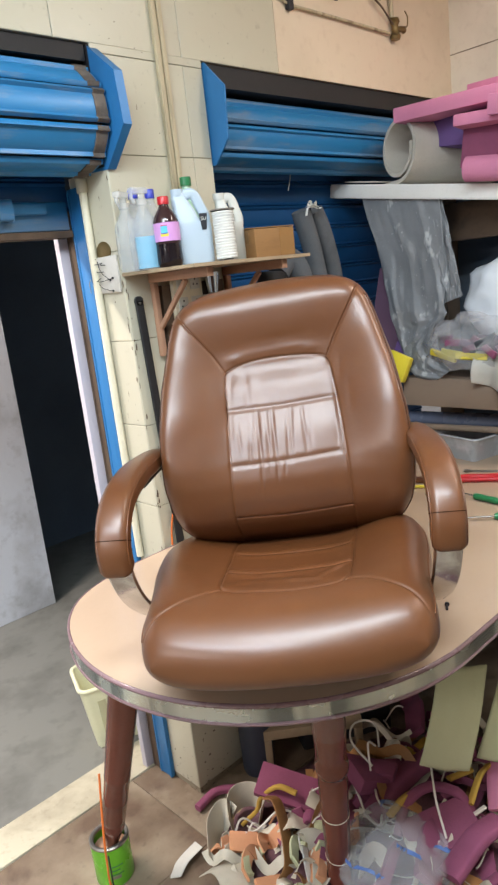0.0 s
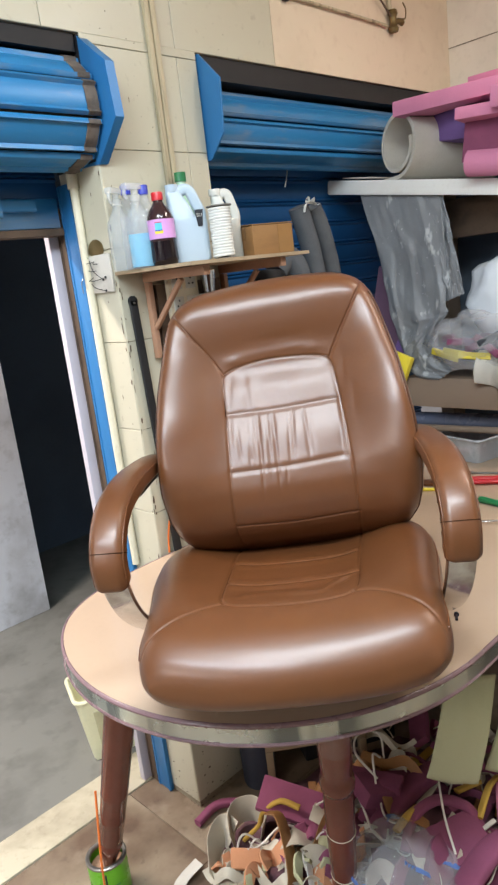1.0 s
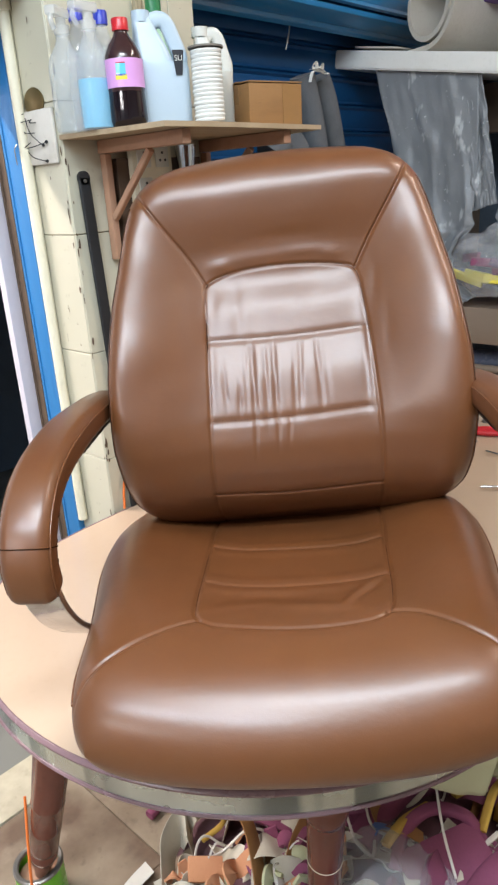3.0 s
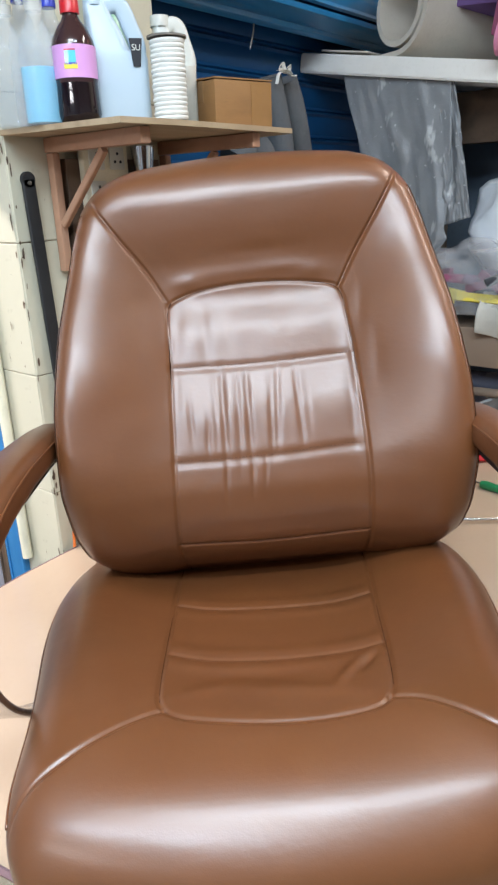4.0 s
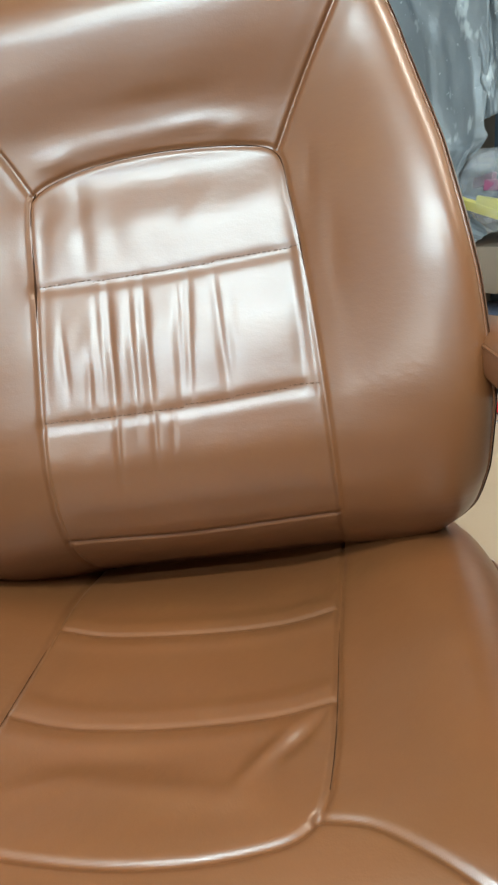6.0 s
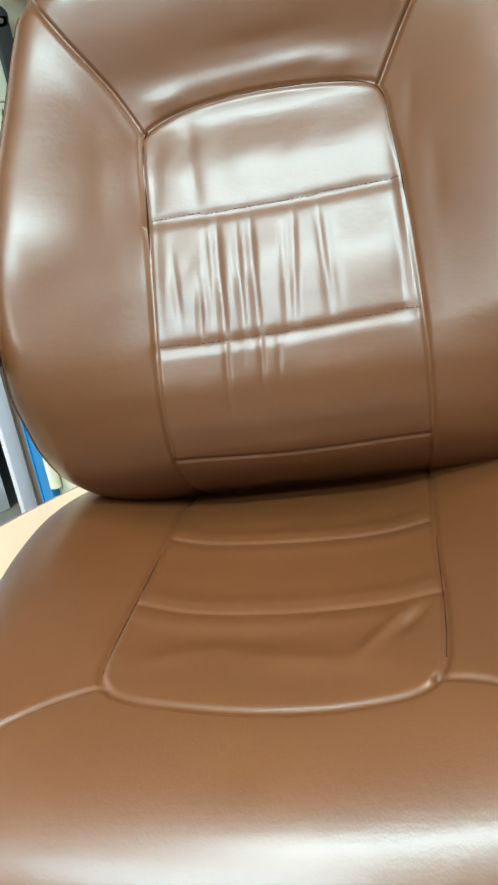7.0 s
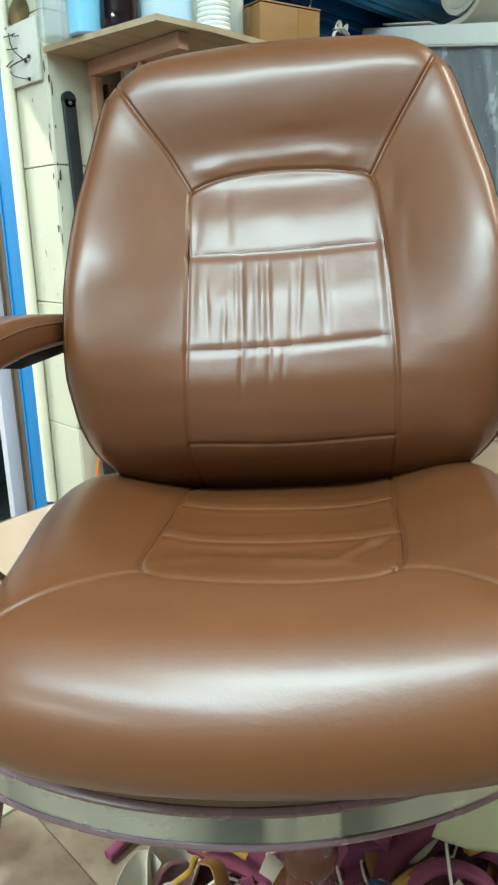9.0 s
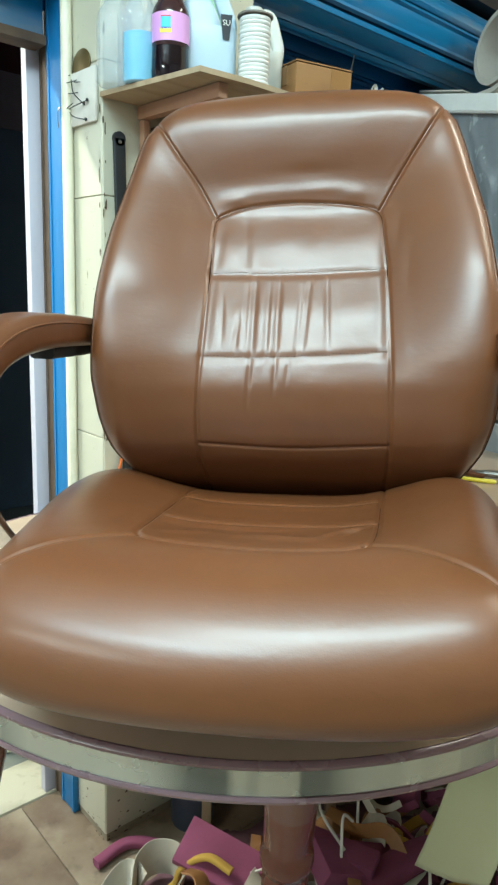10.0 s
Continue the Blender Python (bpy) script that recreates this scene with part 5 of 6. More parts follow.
slab("foam_slab", (1.13, -0.05, 2.060), (0.16, 0.19, 0.038), (4, 4, 4), PINK, "pink foam strip folded on the pile")
slab("foam_slab", (1.09, -0.16, 2.085), (0.12, 0.16, 0.060), (8, -8, 12), PINK, "pink foam strip folded on the pile")
foam_tube([(1.12, 0.035, 1.925), (1.13, -0.10, 1.908), (1.15, -0.30, 1.88)], 0.042, "pink foam roll on the white board", PINK)
slab("foam_slab", (1.09, -0.15, 1.965), (0.03, 0.10, 0.024), (8, 0, 10), PINK, "small pink foam strip on the pile")
slab("foam_slab", (1.48, -0.35, 1.99), (0.50, 0.55, 0.25), (9, 0, 5), MAGENTA, "plum foam block at the back of the pile", 0.02)

# shelving below the board
rack = thing("timber_rack", "brown timber rack against the side wall", "rack")
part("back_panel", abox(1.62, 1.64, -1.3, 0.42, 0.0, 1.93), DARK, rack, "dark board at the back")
part("shelf_board", abox(1.13, 1.62, -1.3, 0.345, 1.095, 1.205, bevel=0.004), DARKWOOD, rack, "thick brown shelf edge")
# dark brown puts the shade under the board into the rail's colour
part("rail", abox(1.36, 1.42, -1.3, 0.42, 1.70, 1.84, bevel=0.004), RUST, rack, "cross rail browned for the shade under the board")
part("end_post", abox(1.52, 1.62, 0.36, 0.42, 0.0, 1.9, bevel=0.004), DARKWOOD, rack)

# hung sheets
def drape(name, top0, top1, bot0, bot1, folds, amp, mat, label, category, bulge=(0, 0, 0), nx=60, nz=60, seed=1):
    rr = random.Random(seed)
    ph = [(rr.uniform(0, 6.28), rr.uniform(0.7, 1.4), rr.uniform(0.4, 1)) for _ in range(4)]
    t0, t1, b0, b1 = map(Vector, (top0, top1, bot0, bot1))
    n = (t1 - t0).cross(b0 - t0).normalized()
    vs = []
    for j in range(nz + 1):
        f = j / nz
        for i in range(nx + 1):
            g = i / nx
            p = t0.lerp(t1, g).lerp(b0.lerp(b1, g), f)
            w = sum(c * math.sin(folds * k * 6.28 * g + a + 2.5 * f * (k - 1)) for a, k, c in ph) * amp * (0.35 + 0.65 * f)
            w += 0.0025 * noise.noise(Vector((g * 5, f * 5, seed)))
            vs.append(tuple(p + n * w + Vector(bulge) * math.sin(math.pi * f)))
    fs = [(j * (nx + 1) + i, j * (nx + 1) + i + 1, (j + 1) * (nx + 1) + i + 1, (j + 1) * (nx + 1) + i) for j in range(nz) for i in range(nx)]
    ob = sheet(name, vs, fs, mat)
    so_ = ob.modifiers.new("thick", "SOLIDIFY")
    so_.thickness = 0.0012
    return tagged(ob, label, category)


# grey plastic sheet hanging from the board
def film_drape(name, left, right, folds, amp, mat, parent, depth=0.0, n=56, seed=1):
    """Creased film between two edges that run down its sides."""
    le, ri = curve([Vector(p) for p in left], 8), curve([Vector(p) for p in right], 8)
    at = lambda e, f: Vector(e[min(int(f * (len(e) - 1)), len(e) - 2)]).lerp(Vector(e[min(int(f * (len(e) - 1)), len(e) - 2) + 1]), f * (len(e) - 1) - min(int(f * (len(e) - 1)), len(e) - 2))
    vs = []
    for j in range(n + 1):
        f = j / n
        a, b = at(le, f), at(ri, f)
        for i in range(n + 1):
            g = i / n
            drift = 0.35 * math.sin(3.0 * f + seed) + 0.25 * noise.noise(Vector((f * 3, g * 2, seed)))
            ridge = (1 - abs(math.sin(math.pi * (folds * g + drift)))) ** 1.6
            w = amp * ridge * (0.3 + 0.7 * f) + 0.010 * noise.noise(Vector((g * 3, f * 5, seed))) + 0.004 * noise.noise(Vector((g * 11, f * 13, seed + 5)))
            edge = 0.006 * noise.noise(Vector((f * 9, seed, 0))) if i in (0, n) else 0
            vs.append(tuple(a.lerp(b, g) + Vector((-depth - w, edge, 0.004 * noise.noise(Vector((g * 7, seed, 3))) if j == n else 0))))
    fs = [(j * (n + 1) + i, j * (n + 1) + i + 1, (j + 1) * (n + 1) + i + 1, (j + 1) * (n + 1) + i) for j in range(n) for i in range(n)]
    ob = sheet(name, vs, fs, mat, parent)
    ob.modifiers.new("thick", "SOLIDIFY").thickness = 0.0012
    return ob


def under(*edges):
    """Edges of the sheet set back under the board."""
    return [[(x + 0.05, y + (y + 1.0) * 0.023, z + (z - 1.64) * 0.023) for x, y, z in e] for e in edges]


ps = thing("plastic_sheet", "creased grey plastic sheet with painted glints hanging from the white board", "plastic sheet")
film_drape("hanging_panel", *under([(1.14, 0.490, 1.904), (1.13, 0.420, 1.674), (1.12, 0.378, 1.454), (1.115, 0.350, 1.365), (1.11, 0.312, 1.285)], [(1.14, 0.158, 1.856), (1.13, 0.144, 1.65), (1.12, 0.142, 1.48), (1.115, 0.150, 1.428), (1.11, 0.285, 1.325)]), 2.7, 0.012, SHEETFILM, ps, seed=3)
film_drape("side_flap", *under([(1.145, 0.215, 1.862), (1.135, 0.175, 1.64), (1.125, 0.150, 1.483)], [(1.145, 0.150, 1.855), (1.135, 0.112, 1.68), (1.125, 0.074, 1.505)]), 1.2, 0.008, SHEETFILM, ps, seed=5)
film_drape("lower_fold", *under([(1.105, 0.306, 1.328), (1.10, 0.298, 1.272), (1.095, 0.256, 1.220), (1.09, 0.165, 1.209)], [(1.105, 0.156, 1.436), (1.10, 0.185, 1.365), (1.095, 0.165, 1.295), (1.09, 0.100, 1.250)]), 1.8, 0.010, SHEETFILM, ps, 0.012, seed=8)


def lump(name, c, rad, mat, label, category, amp=0.25, seed=1, sub=4, freq=3.0):
    b = bmesh.new()
    bmesh.ops.create_icosphere(b, subdivisions=sub, radius=1)
    for v in b.verts:
        k = 1 + amp * noise.fractal(v.co * freq + Vector((seed * 7.1, 0, 0)), 0.9, 2.0, 4)
        v.co = Vector((v.co.x * rad[0] * k, v.co.y * rad[1] * k, max(v.co.z, -0.75) * rad[2] * k))
    bmesh.ops.translate(b, vec=c, verts=b.verts)
    return tagged(part(name, b, mat, None, "", 180), label, category)


lump("poly_sack", (1.30, -0.12, 1.46), (0.17, 0.26, 0.20), WHITEBAG, "full white poly sack on the timber rack", "sack", 0.12, 2)
lump("scrap_bag", (1.17, 0.03, 1.335), (0.10, 0.20, 0.11), CLEARFILM, "clear bag of mixed coloured scraps", "bag", 0.3, 5)
for k in range(18):
    slab("scrap_strip", (1.12 + R.uniform(-0.03, 0.06), R.uniform(-0.16, 0.16), 1.285 + R.uniform(0, 0.08)), (0.012, R.uniform(0.07, 0.15), 0.024), (R.uniform(-40, 40), R.uniform(-30, 30), R.uniform(-40, 40)), R.choice((SUNYEL, DULLPLUM, DULLPLUM, MAGENTA, INK)), "coloured scrap strip inside the clear bag", 0.003)
drape("cloth_piece", (1.115, 0.02, 1.31), (1.115, -0.28, 1.33), (1.10, 0.03, 1.20), (1.09, -0.22, 1.14), 1.5, 0.012, CLOTH, "off white cloth hanging over the shelf edge", "cloth", (-0.02, 0, 0), seed=5)
slab("foam_slab", (1.24, 0.47, 1.42), (0.03, 0.14, 0.40), (14, 0, 0), DULLPLUM, "dull plum foam slab standing behind the plastic sheet")
slab("foam_slab", (1.20, 0.40, 1.26), (0.05, 0.05, 0.16), (22, 0, 0), PURPLE, "dark purple foam strip behind the plastic sheet")
slab("lemon_piece", (1.10, 0.345, 1.255), (0.03, 0.10, 0.10), (20, 10, 0), SUNYEL, "lemon yellow offcut on the rack")

# tools on the far end of the table
DZ = TABLE_Z
tray = thing("plastic_tray", "cloudy plastic tray of small parts on the table", "tray", pose(1.275, 0.175, DZ, 0, 0, -14))
b = bmesh.new()
sweep(b, [(0, 0, 0.0), (0, 0, 0.09)], rrect(0.24, 0.34, 0.02), normal=(0, 1, 0), caps=False, scale=[0.86, 1.0])
part("tray_wall", b, BOXCLEAR, tray)
part("tray_base", abox(-0.10, 0.10, -0.14, 0.14, 0.001, 0.004), BOXCLEAR, tray)
part("tray_rim", sweep(bmesh.new(), [Vector((x, y, 0.09)) for x, y in rrect(0.245, 0.345, 0.02)] + [Vector((*rrect(0.245, 0.345, 0.02)[0], 0.09))], ring(0.005, 6)), BOXCLEAR, tray)
for k in range(10):
    slab("small_part", (1.275 + R.uniform(-0.07, 0.07), 0.175 + R.uniform(-0.11, 0.11), DZ + 0.012), (R.uniform(0.02, 0.05), 0.015, 0.015), (0, 0, R.uniform(0, 180)), R.choice((RED, TIN, INK, ORANGE)), "small loose part in the tray", 0.002)
rolls = [((1.205, 0.42, DZ + 0.132), (1.30, -0.42, DZ + 0.132), 0.032, worn("blue_grey_rolled_film", srgb(92, 98, 116), 0.25)), ((1.165, 0.40, DZ + 0.112), (1.262, -0.42, DZ + 0.112), 0.013, DARKWOOD)]
for a, c, r, m in rolls:
    tagged(part("rolled_film", sweep(bmesh.new(), [a, c], ring(r, 18)), m), "long roll lying across the tray", "roll")


def screwdriver(x, y, turn, grip, label, shaft=0.10, glen=0.085, gr=0.011):
    t = thing("screwdriver", label, "screwdriver", pose(x, y, DZ + gr, 0, 90, turn), "tools on the table")
    part("grip", alathe([(0, 0), (gr * 0.8, 0.002), (gr, 0.012), (gr * 0.9, glen * 0.5), (gr, glen * 0.8), (gr * 0.6, glen * 0.95), (0.004, glen), (0, glen)], 14), grip, t)
    part("shaft", alathe([(0, -shaft), (0.002, -shaft), (0.003, -shaft + 0.01), (0.003, 0.003), (0, 0.003)], 10), CHROME, t)
    return t


screwdriver(0.773, -0.138, -100, GREENCAP, "screwdriver with a green handle on the table", 0.05, 0.10)
screwdriver(0.635, -0.274, -53, GREENCAP, "long screwdriver with a green handle on the table", 0.12)
screwdriver(0.83, 0.00, 118, SUNYEL, "screwdriver with a yellow handle on the table", 0.04, 0.16, 0.006)
pl = thing("pliers", "pliers with red handles on the table", "pliers", pose(0.92, -0.02, DZ + 0.012, 0, 0, -60), "tools on the table")
for e in (-1, 1):
    part("handle", pipe([(-0.05, e * 0.006, 0), (0.02, e * 0.018, 0), (0.08, e * 0.016, 0), (0.12, e * 0.022, 0)], 0.0085, 8), RED, pl)
    part("jaw", sweep(bmesh.new(), [(-0.05, e * 0.005, 0), (-0.08, e * 0.009, 0), (-0.115, e * 0.003, 0)], ring(0.007, 8), scale=[1, 1, 0.4]), TIN, pl)
for x, y, turn, ln in ((1.04, -0.10, 150, 0.16), (1.06, -0.07, 112, 0.2), (1.08, -0.14, 165, 0.13), (0.98, -0.02, 120, 0.14)):
    w = thing("spanner", "steel spanner lying among the tools", "spanner", pose(x, y, DZ + 0.004, 0, 0, turn), "tools on the table")
    part("spanner_bar", sweep(bmesh.new(), [(-ln / 2, 0, 0), (ln / 2, 0, 0)], rrect(0.010, 0.005, 0.002, 2)), TIN, w)
    part("spanner_head", alathe([(0.006, -0.003), (0.012, -0.003), (0.012, 0.003), (0.006, 0.003), (0.006, -0.003)], 16, Matrix.Translation((ln / 2, 0, 0))), TIN, w)
pk = thing("blue_packet", "white packet printed in blue on the table", "packet", pose(1.12, -0.16, DZ, 0, 0, 20))
part("packet", abox(-0.05, 0.05, -0.035, 0.035, 0.0, 0.03, bevel=0.006), HDPE, pk)
for k in range(3):
    part("print_bar", abox(-0.035, 0.03 - k * 0.01, -0.036, -0.0353, 0.006 + k * 0.007, 0.010 + k * 0.007), BLUEPRINT, pk)
slab("leather_tab", (0.86, 0.10, DZ + 0.006), (0.05, 0.09, 0.008), (0, 0, 20), LEATHER, "brown leatherette offcut on the table", 0.002)
bolt = thing("bolt", "small black bolt on the table top", "bolt", pose(0.085, -0.44, TABLE_Z + 0.003, 0, 90, 30))
part("bolt_shank", alathe([(0, 0), (0.003, 0), (0.003, 0.02), (0.0055, 0.02), (0.0055, 0.025), (0, 0.025)], 10), INK, bolt)

# ---- under and round the table ----
tin = thing("paint_tin", "open lime green paint tin under the table leg", "tin", pose(-0.398, 0.412, 0) @ Matrix.Diagonal((0.90, 0.90, 0.95, 1)))
part("tin_wall", alathe([(0, 0.0), (0.060, 0.0), (0.062, 0.004), (0.062, 0.135), (0.0605, 0.135), (0.0605, 0.006), (0, 0.006)], 40), LIME, tin)
part("tin_rim", alathe([(0.050, 0.137), (0.052, 0.140), (0.060, 0.141), (0.064, 0.138), (0.064, 0.133), (0.0605, 0.132), (0.050, 0.132), (0.050, 0.137)], 40), TIN, tin)
part("inner_block", alathe([(0, 0.01), (0.055, 0.01), (0.055, 0.103), (0, 0.105)], 24), WOOD, tin, "packing in the tin")
for k in range(4):
    b = bmesh.new()
    r0 = 0.0624
    z0 = 0.03 + k * 0.014
    an = np.linspace(radians(-128), radians(-128 + 28 + 10 * (k % 2)), 8)
    lo = [b.verts.new((r0 * math.cos(a), r0 * math.sin(a), z0)) for a in an]
    hi = [b.verts.new((r0 * math.cos(a), r0 * math.sin(a), z0 + (0.012 if k == 0 else 0.004))) for a in an]
    for i in range(7):
        b.faces.new((lo[i], lo[i + 1], hi[i + 1], hi[i]))
    part("label_bar", b, TIN if k == 0 else GREENCAP, tin)
conduit("orange_cable", [(-0.405, 0.385, 0.36), (-0.432, 0.355, 0.27), (-0.448, 0.340, 0.19), (-0.454, 0.336, 0.12), (-0.455, 0.334, 0.05), (-0.445, 0.30, 0.004), (-0.5, 0.1, 0.004), (-0.7, -0.2, 0.004)], 0.0032, CABLE, "orange cable running over the paint tin", "cable")
conduit("black_wire", [(-0.440, 0.350, 0.131), (-0.447, 0.335, 0.10), (-0.447, 0.333, 0.04), (-0.437, 0.305, 0.004)], 0.0022, BLACK, "black wire hanging over the paint tin", "wire")

binn = thing("plastic_bin", "ivory plastic bin with a grip slot", "bin", pose(-0.005, 0.975, 0, 0, 0, -20))
b = bmesh.new()
sweep(b, [(0, 0, 0.004), (0, 0, 0.26)], rrect(0.26, 0.20, 0.03), normal=(0, 1, 0), caps=False, scale=[0.74, 1.0])
sweep(b, [(0, 0, 0.26), (0, 0, 0.008)], rrect(0.254, 0.194, 0.03), normal=(0, 1, 0), caps=False, scale=[1.0, 0.73])
part("bin_wall", b, CREAMPL, binn)
part("bin_rim", sweep(bmesh.new(), [Vector((x, y, 0.262)) for x, y in rrect(0.262, 0.202, 0.03)] + [Vector((*rrect(0.262, 0.202, 0.03)[0], 0.262))], ring(0.008, 8)), CREAMPL, binn)
part("bin_base", abox(-0.09, 0.09, -0.07, 0.07, 0.0, 0.006), CREAMPL, binn)
# darker ivory strip paints the shade inside the grip slot
part("grip_slot", sweep(bmesh.new(), [(-0.060, -0.0955, 0.21), (-0.050, -0.082, 0.07)], rrect(0.03, 0.006, 0.0028, 3), normal=(0, 1, 0)), worn("shaded_ivory_slot", srgb(196, 190, 152), 0.5), binn, "grip slot shade as a darker ivory strip")

lk = thing("shutter_lock", "green padlock at the foot of the blue rail", "padlock", pose(0.0, 0.64, 0.004))
part("lock_body", abox(-0.018, 0.018, -0.012, 0.012, 0.0, 0.045, bevel=0.004), worn("old_green_paint", srgb(70, 100, 90), 0.5), lk)
part("shackle", pipe([(-0.012, 0, 0.044), (-0.012, 0, 0.07), (0, 0, 0.082), (0.012, 0, 0.07), (0.012, 0, 0.044)], 0.004, 8), TIN, lk)
dr = thing("blue_drum", "dark blue plastic drum in the shade under the table", "drum", pose(0.185, 0.388, 0))
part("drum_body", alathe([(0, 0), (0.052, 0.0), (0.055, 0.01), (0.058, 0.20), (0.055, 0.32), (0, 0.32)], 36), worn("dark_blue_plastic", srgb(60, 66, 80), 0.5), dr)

fr = thing("wooden_stool_frame", "pale wooden stool frame standing under the table", "stool frame", pose(0.190, 0.335, 0, 0, 0, -40))
part("upright", abox(-0.012, 0.012, -0.02, 0.02, 0.0, 0.14, bevel=0.002), PLY, fr)
part("upright", abox(0.30, 0.324, -0.02, 0.02, 0.0, 0.14, bevel=0.002), PLY, fr)
part("cross_bar", abox(-0.012, 0.324, -0.02, 0.02, 0.141, 0.175, bevel=0.002), PLY, fr)
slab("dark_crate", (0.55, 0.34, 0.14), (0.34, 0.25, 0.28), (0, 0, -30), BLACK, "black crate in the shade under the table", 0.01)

# foam and leather offcuts
def block(c, size, rot, mat, label):
    return slab("foam_offcut", c, size, rot, mat, label, 0.004)


block((0.235, -0.035, 0.170), (0.20, 0.06, 0.05), (0, 0, -69), MAGENTA, "plum foam block on the heap of offcuts")
block((0.06, 0.12, 0.14), (0.19, 0.10, 0.026), (26, 14, -62), MAGENTA, "tall plum foam wedge in the heap")
block((0.18, 0.06, 0.25), (0.03, 0.09, 0.12), (10, 14, -46), MAGENTA, "plum foam wedge standing in the heap")
block((0.30, -0.10, 0.14), (0.30, 0.09, 0.05), (8, 22, -20), MAGENTA, "long plum foam strip in the heap")
block((0.20, -0.32, 0.14), (0.20, 0.12, 0.04), (14, -8, -30), MAGENTA, "plum foam slab in the heap")
drape("foam_sheet", (0.312, -0.263, 0.56), (0.405, -0.355, 0.56), (0.251, -0.231, 0.282), (0.315, -0.342, 0.275), 0.6, 0.004, CREAMFOAM, "pale green foam sheet hanging down beside the table", "foam sheet", (-0.012, -0.012, 0), 24, 24, 11)
drape("foam_sheet", (0.47, -0.37, 0.53), (0.57, -0.50, 0.50), (0.385, -0.33, 0.27), (0.50, -0.52, 0.25), 0.6, 0.006, CREAMFOAM, "pale green foam sheet leaning on the heap", "foam sheet", (-0.02, -0.01, 0), 24, 24, 12)
for o in [o for o in bpy.data.objects if o.name.startswith("foam_sheet") and o.modifiers]:
    o.modifiers["thick"].thickness = 0.012
def printed(bag, seed, count):
    """Blue print lying on the film of a bag."""
    rr = random.Random(seed)
    me = bag.data
    for _ in range(count):
        c = me.polygons[rr.randrange(len(me.polygons))].center
        if c.z < 0.06:
            continue
        b, made = bmesh.new(), {}
        for f in me.polygons:
            d = f.center - c
            if abs(d.z * 0.7 + d.x * 0.5) < 0.0032 and d.length < 0.035:
                for i in f.vertices:
                    if i not in made:
                        made[i] = b.verts.new(me.vertices[i].co + me.vertices[i].normal * 0.0015)
                b.faces.new([made[i] for i in f.vertices])
        if b.faces:
            part("blue_bar", b, BLUEPRINT, bag, "blue printed bar", 180)


printed(lump("poly_bag", (0.085, -0.27, 0.10), (0.165, 0.14, 0.105), CLEARFILM, "crumpled clear poly bag printed in blue", "bag", 0.30, 9, 5, 1.3), 4, 9)
printed(lump("poly_bag", (0.60, -0.42, 0.62), (0.10, 0.10, 0.12), CLEARFILM, "crumpled clear poly bag beside the table", "bag", 0.30, 4, 5, 1.3), 6, 4)


def ribbon(c, turn, length, width, curl, th, mat, name, label, lift=0.0, twist=0.6, seed=0):
    """A curled strip of sheet material."""
    rr = random.Random(seed)
    pts, p, a, z = [], Vector((0, 0)), 0.0, lift
    n = 18
    ph = rr.uniform(0, 6)
    for k in range(n):
        pts.append(Vector((p.x, p.y, z + 0.02 + 0.018 * math.sin(ph + k * 0.5))))
        a += curl / n * (0.6 + 0.8 * rr.random())
        p = p + Vector((math.cos(a), math.sin(a))) * length / n
    b = bmesh.new()
    m = Matrix.Translation(c) @ Matrix.Rotation(turn, 4, "Z")
    tw = rr.uniform(-twist, twist)
    rings = []
    for k, q in enumerate(pts):
        d = (pts[min(k + 1, n - 1)] - pts[max(k - 1, 0)]).normalized()
        sd = d.cross(Vector((0, 0, 1))).normalized()
        ang = tw * 2 * k / n + rr.uniform(-0.05, 0.05) + 0.7
        u = sd.cross(d)
        e1 = sd * math.cos(ang) + u * math.sin(ang)
        e2 = -sd * math.sin(ang) + u * math.cos(ang)
        rings.append([b.verts.new(m @ (q + e1 * x * width / 2 + e2 * y * th / 2)) for x, y in ((-1, -1), (1, -1), (1, 1), (-1, 1))])
    for r0, r1 in zip(rings, rings[1:]):
        for k in range(4):
            b.faces.new((r0[k], r0[(k + 1) % 4], r1[(k + 1) % 4], r1[k]))
    b.faces.new(rings[0][::-1])
    b.faces.new(rings[-1])
    return tagged(part(name, b, mat, None, "", 50), label, "offcut", "offcuts under the table")


KINDS = ((MAGENTA, "plum foam strip in the heap of offcuts", 0.025, 0.018, 0.9), (MAGENTA, "curved plum foam strip in the heap of offcuts", 0.02, 0.02, 3.2), (HIDE, "grey beige leatherette offcut in the heap", 0.06, 0.002, 2.5), (HIDE, "grey beige leatherette offcut in the heap", 0.035, 0.002, 4.0), (YELLOW, "mustard foam strip in the heap of offcuts", 0.018, 0.010, 0.8), (TAN, "tan leather offcut in the heap", 0.04, 0.003, 1.5), (CORD, "white piping cord offcut in the heap", 0.0045, 0.0045, 3.5), (CORD, "white piping cord offcut in the heap", 0.004, 0.004, 2.0), (HIDE, "narrow grey beige leatherette offcut in the heap", 0.02, 0.002, 1.4), (MAGENTA, "broad plum foam piece in the heap of offcuts", 0.06, 0.02, 0.5))


def heap_height(x, y):
    return 0.17 * math.exp(-(((x - 0.28) / 0.33) ** 2) - (((y + 0.16) / 0.33) ** 2)) + 0.05 * math.exp(-(((x + 0.05) / 0.14) ** 2) - (((y - 0.1) / 0.16) ** 2))


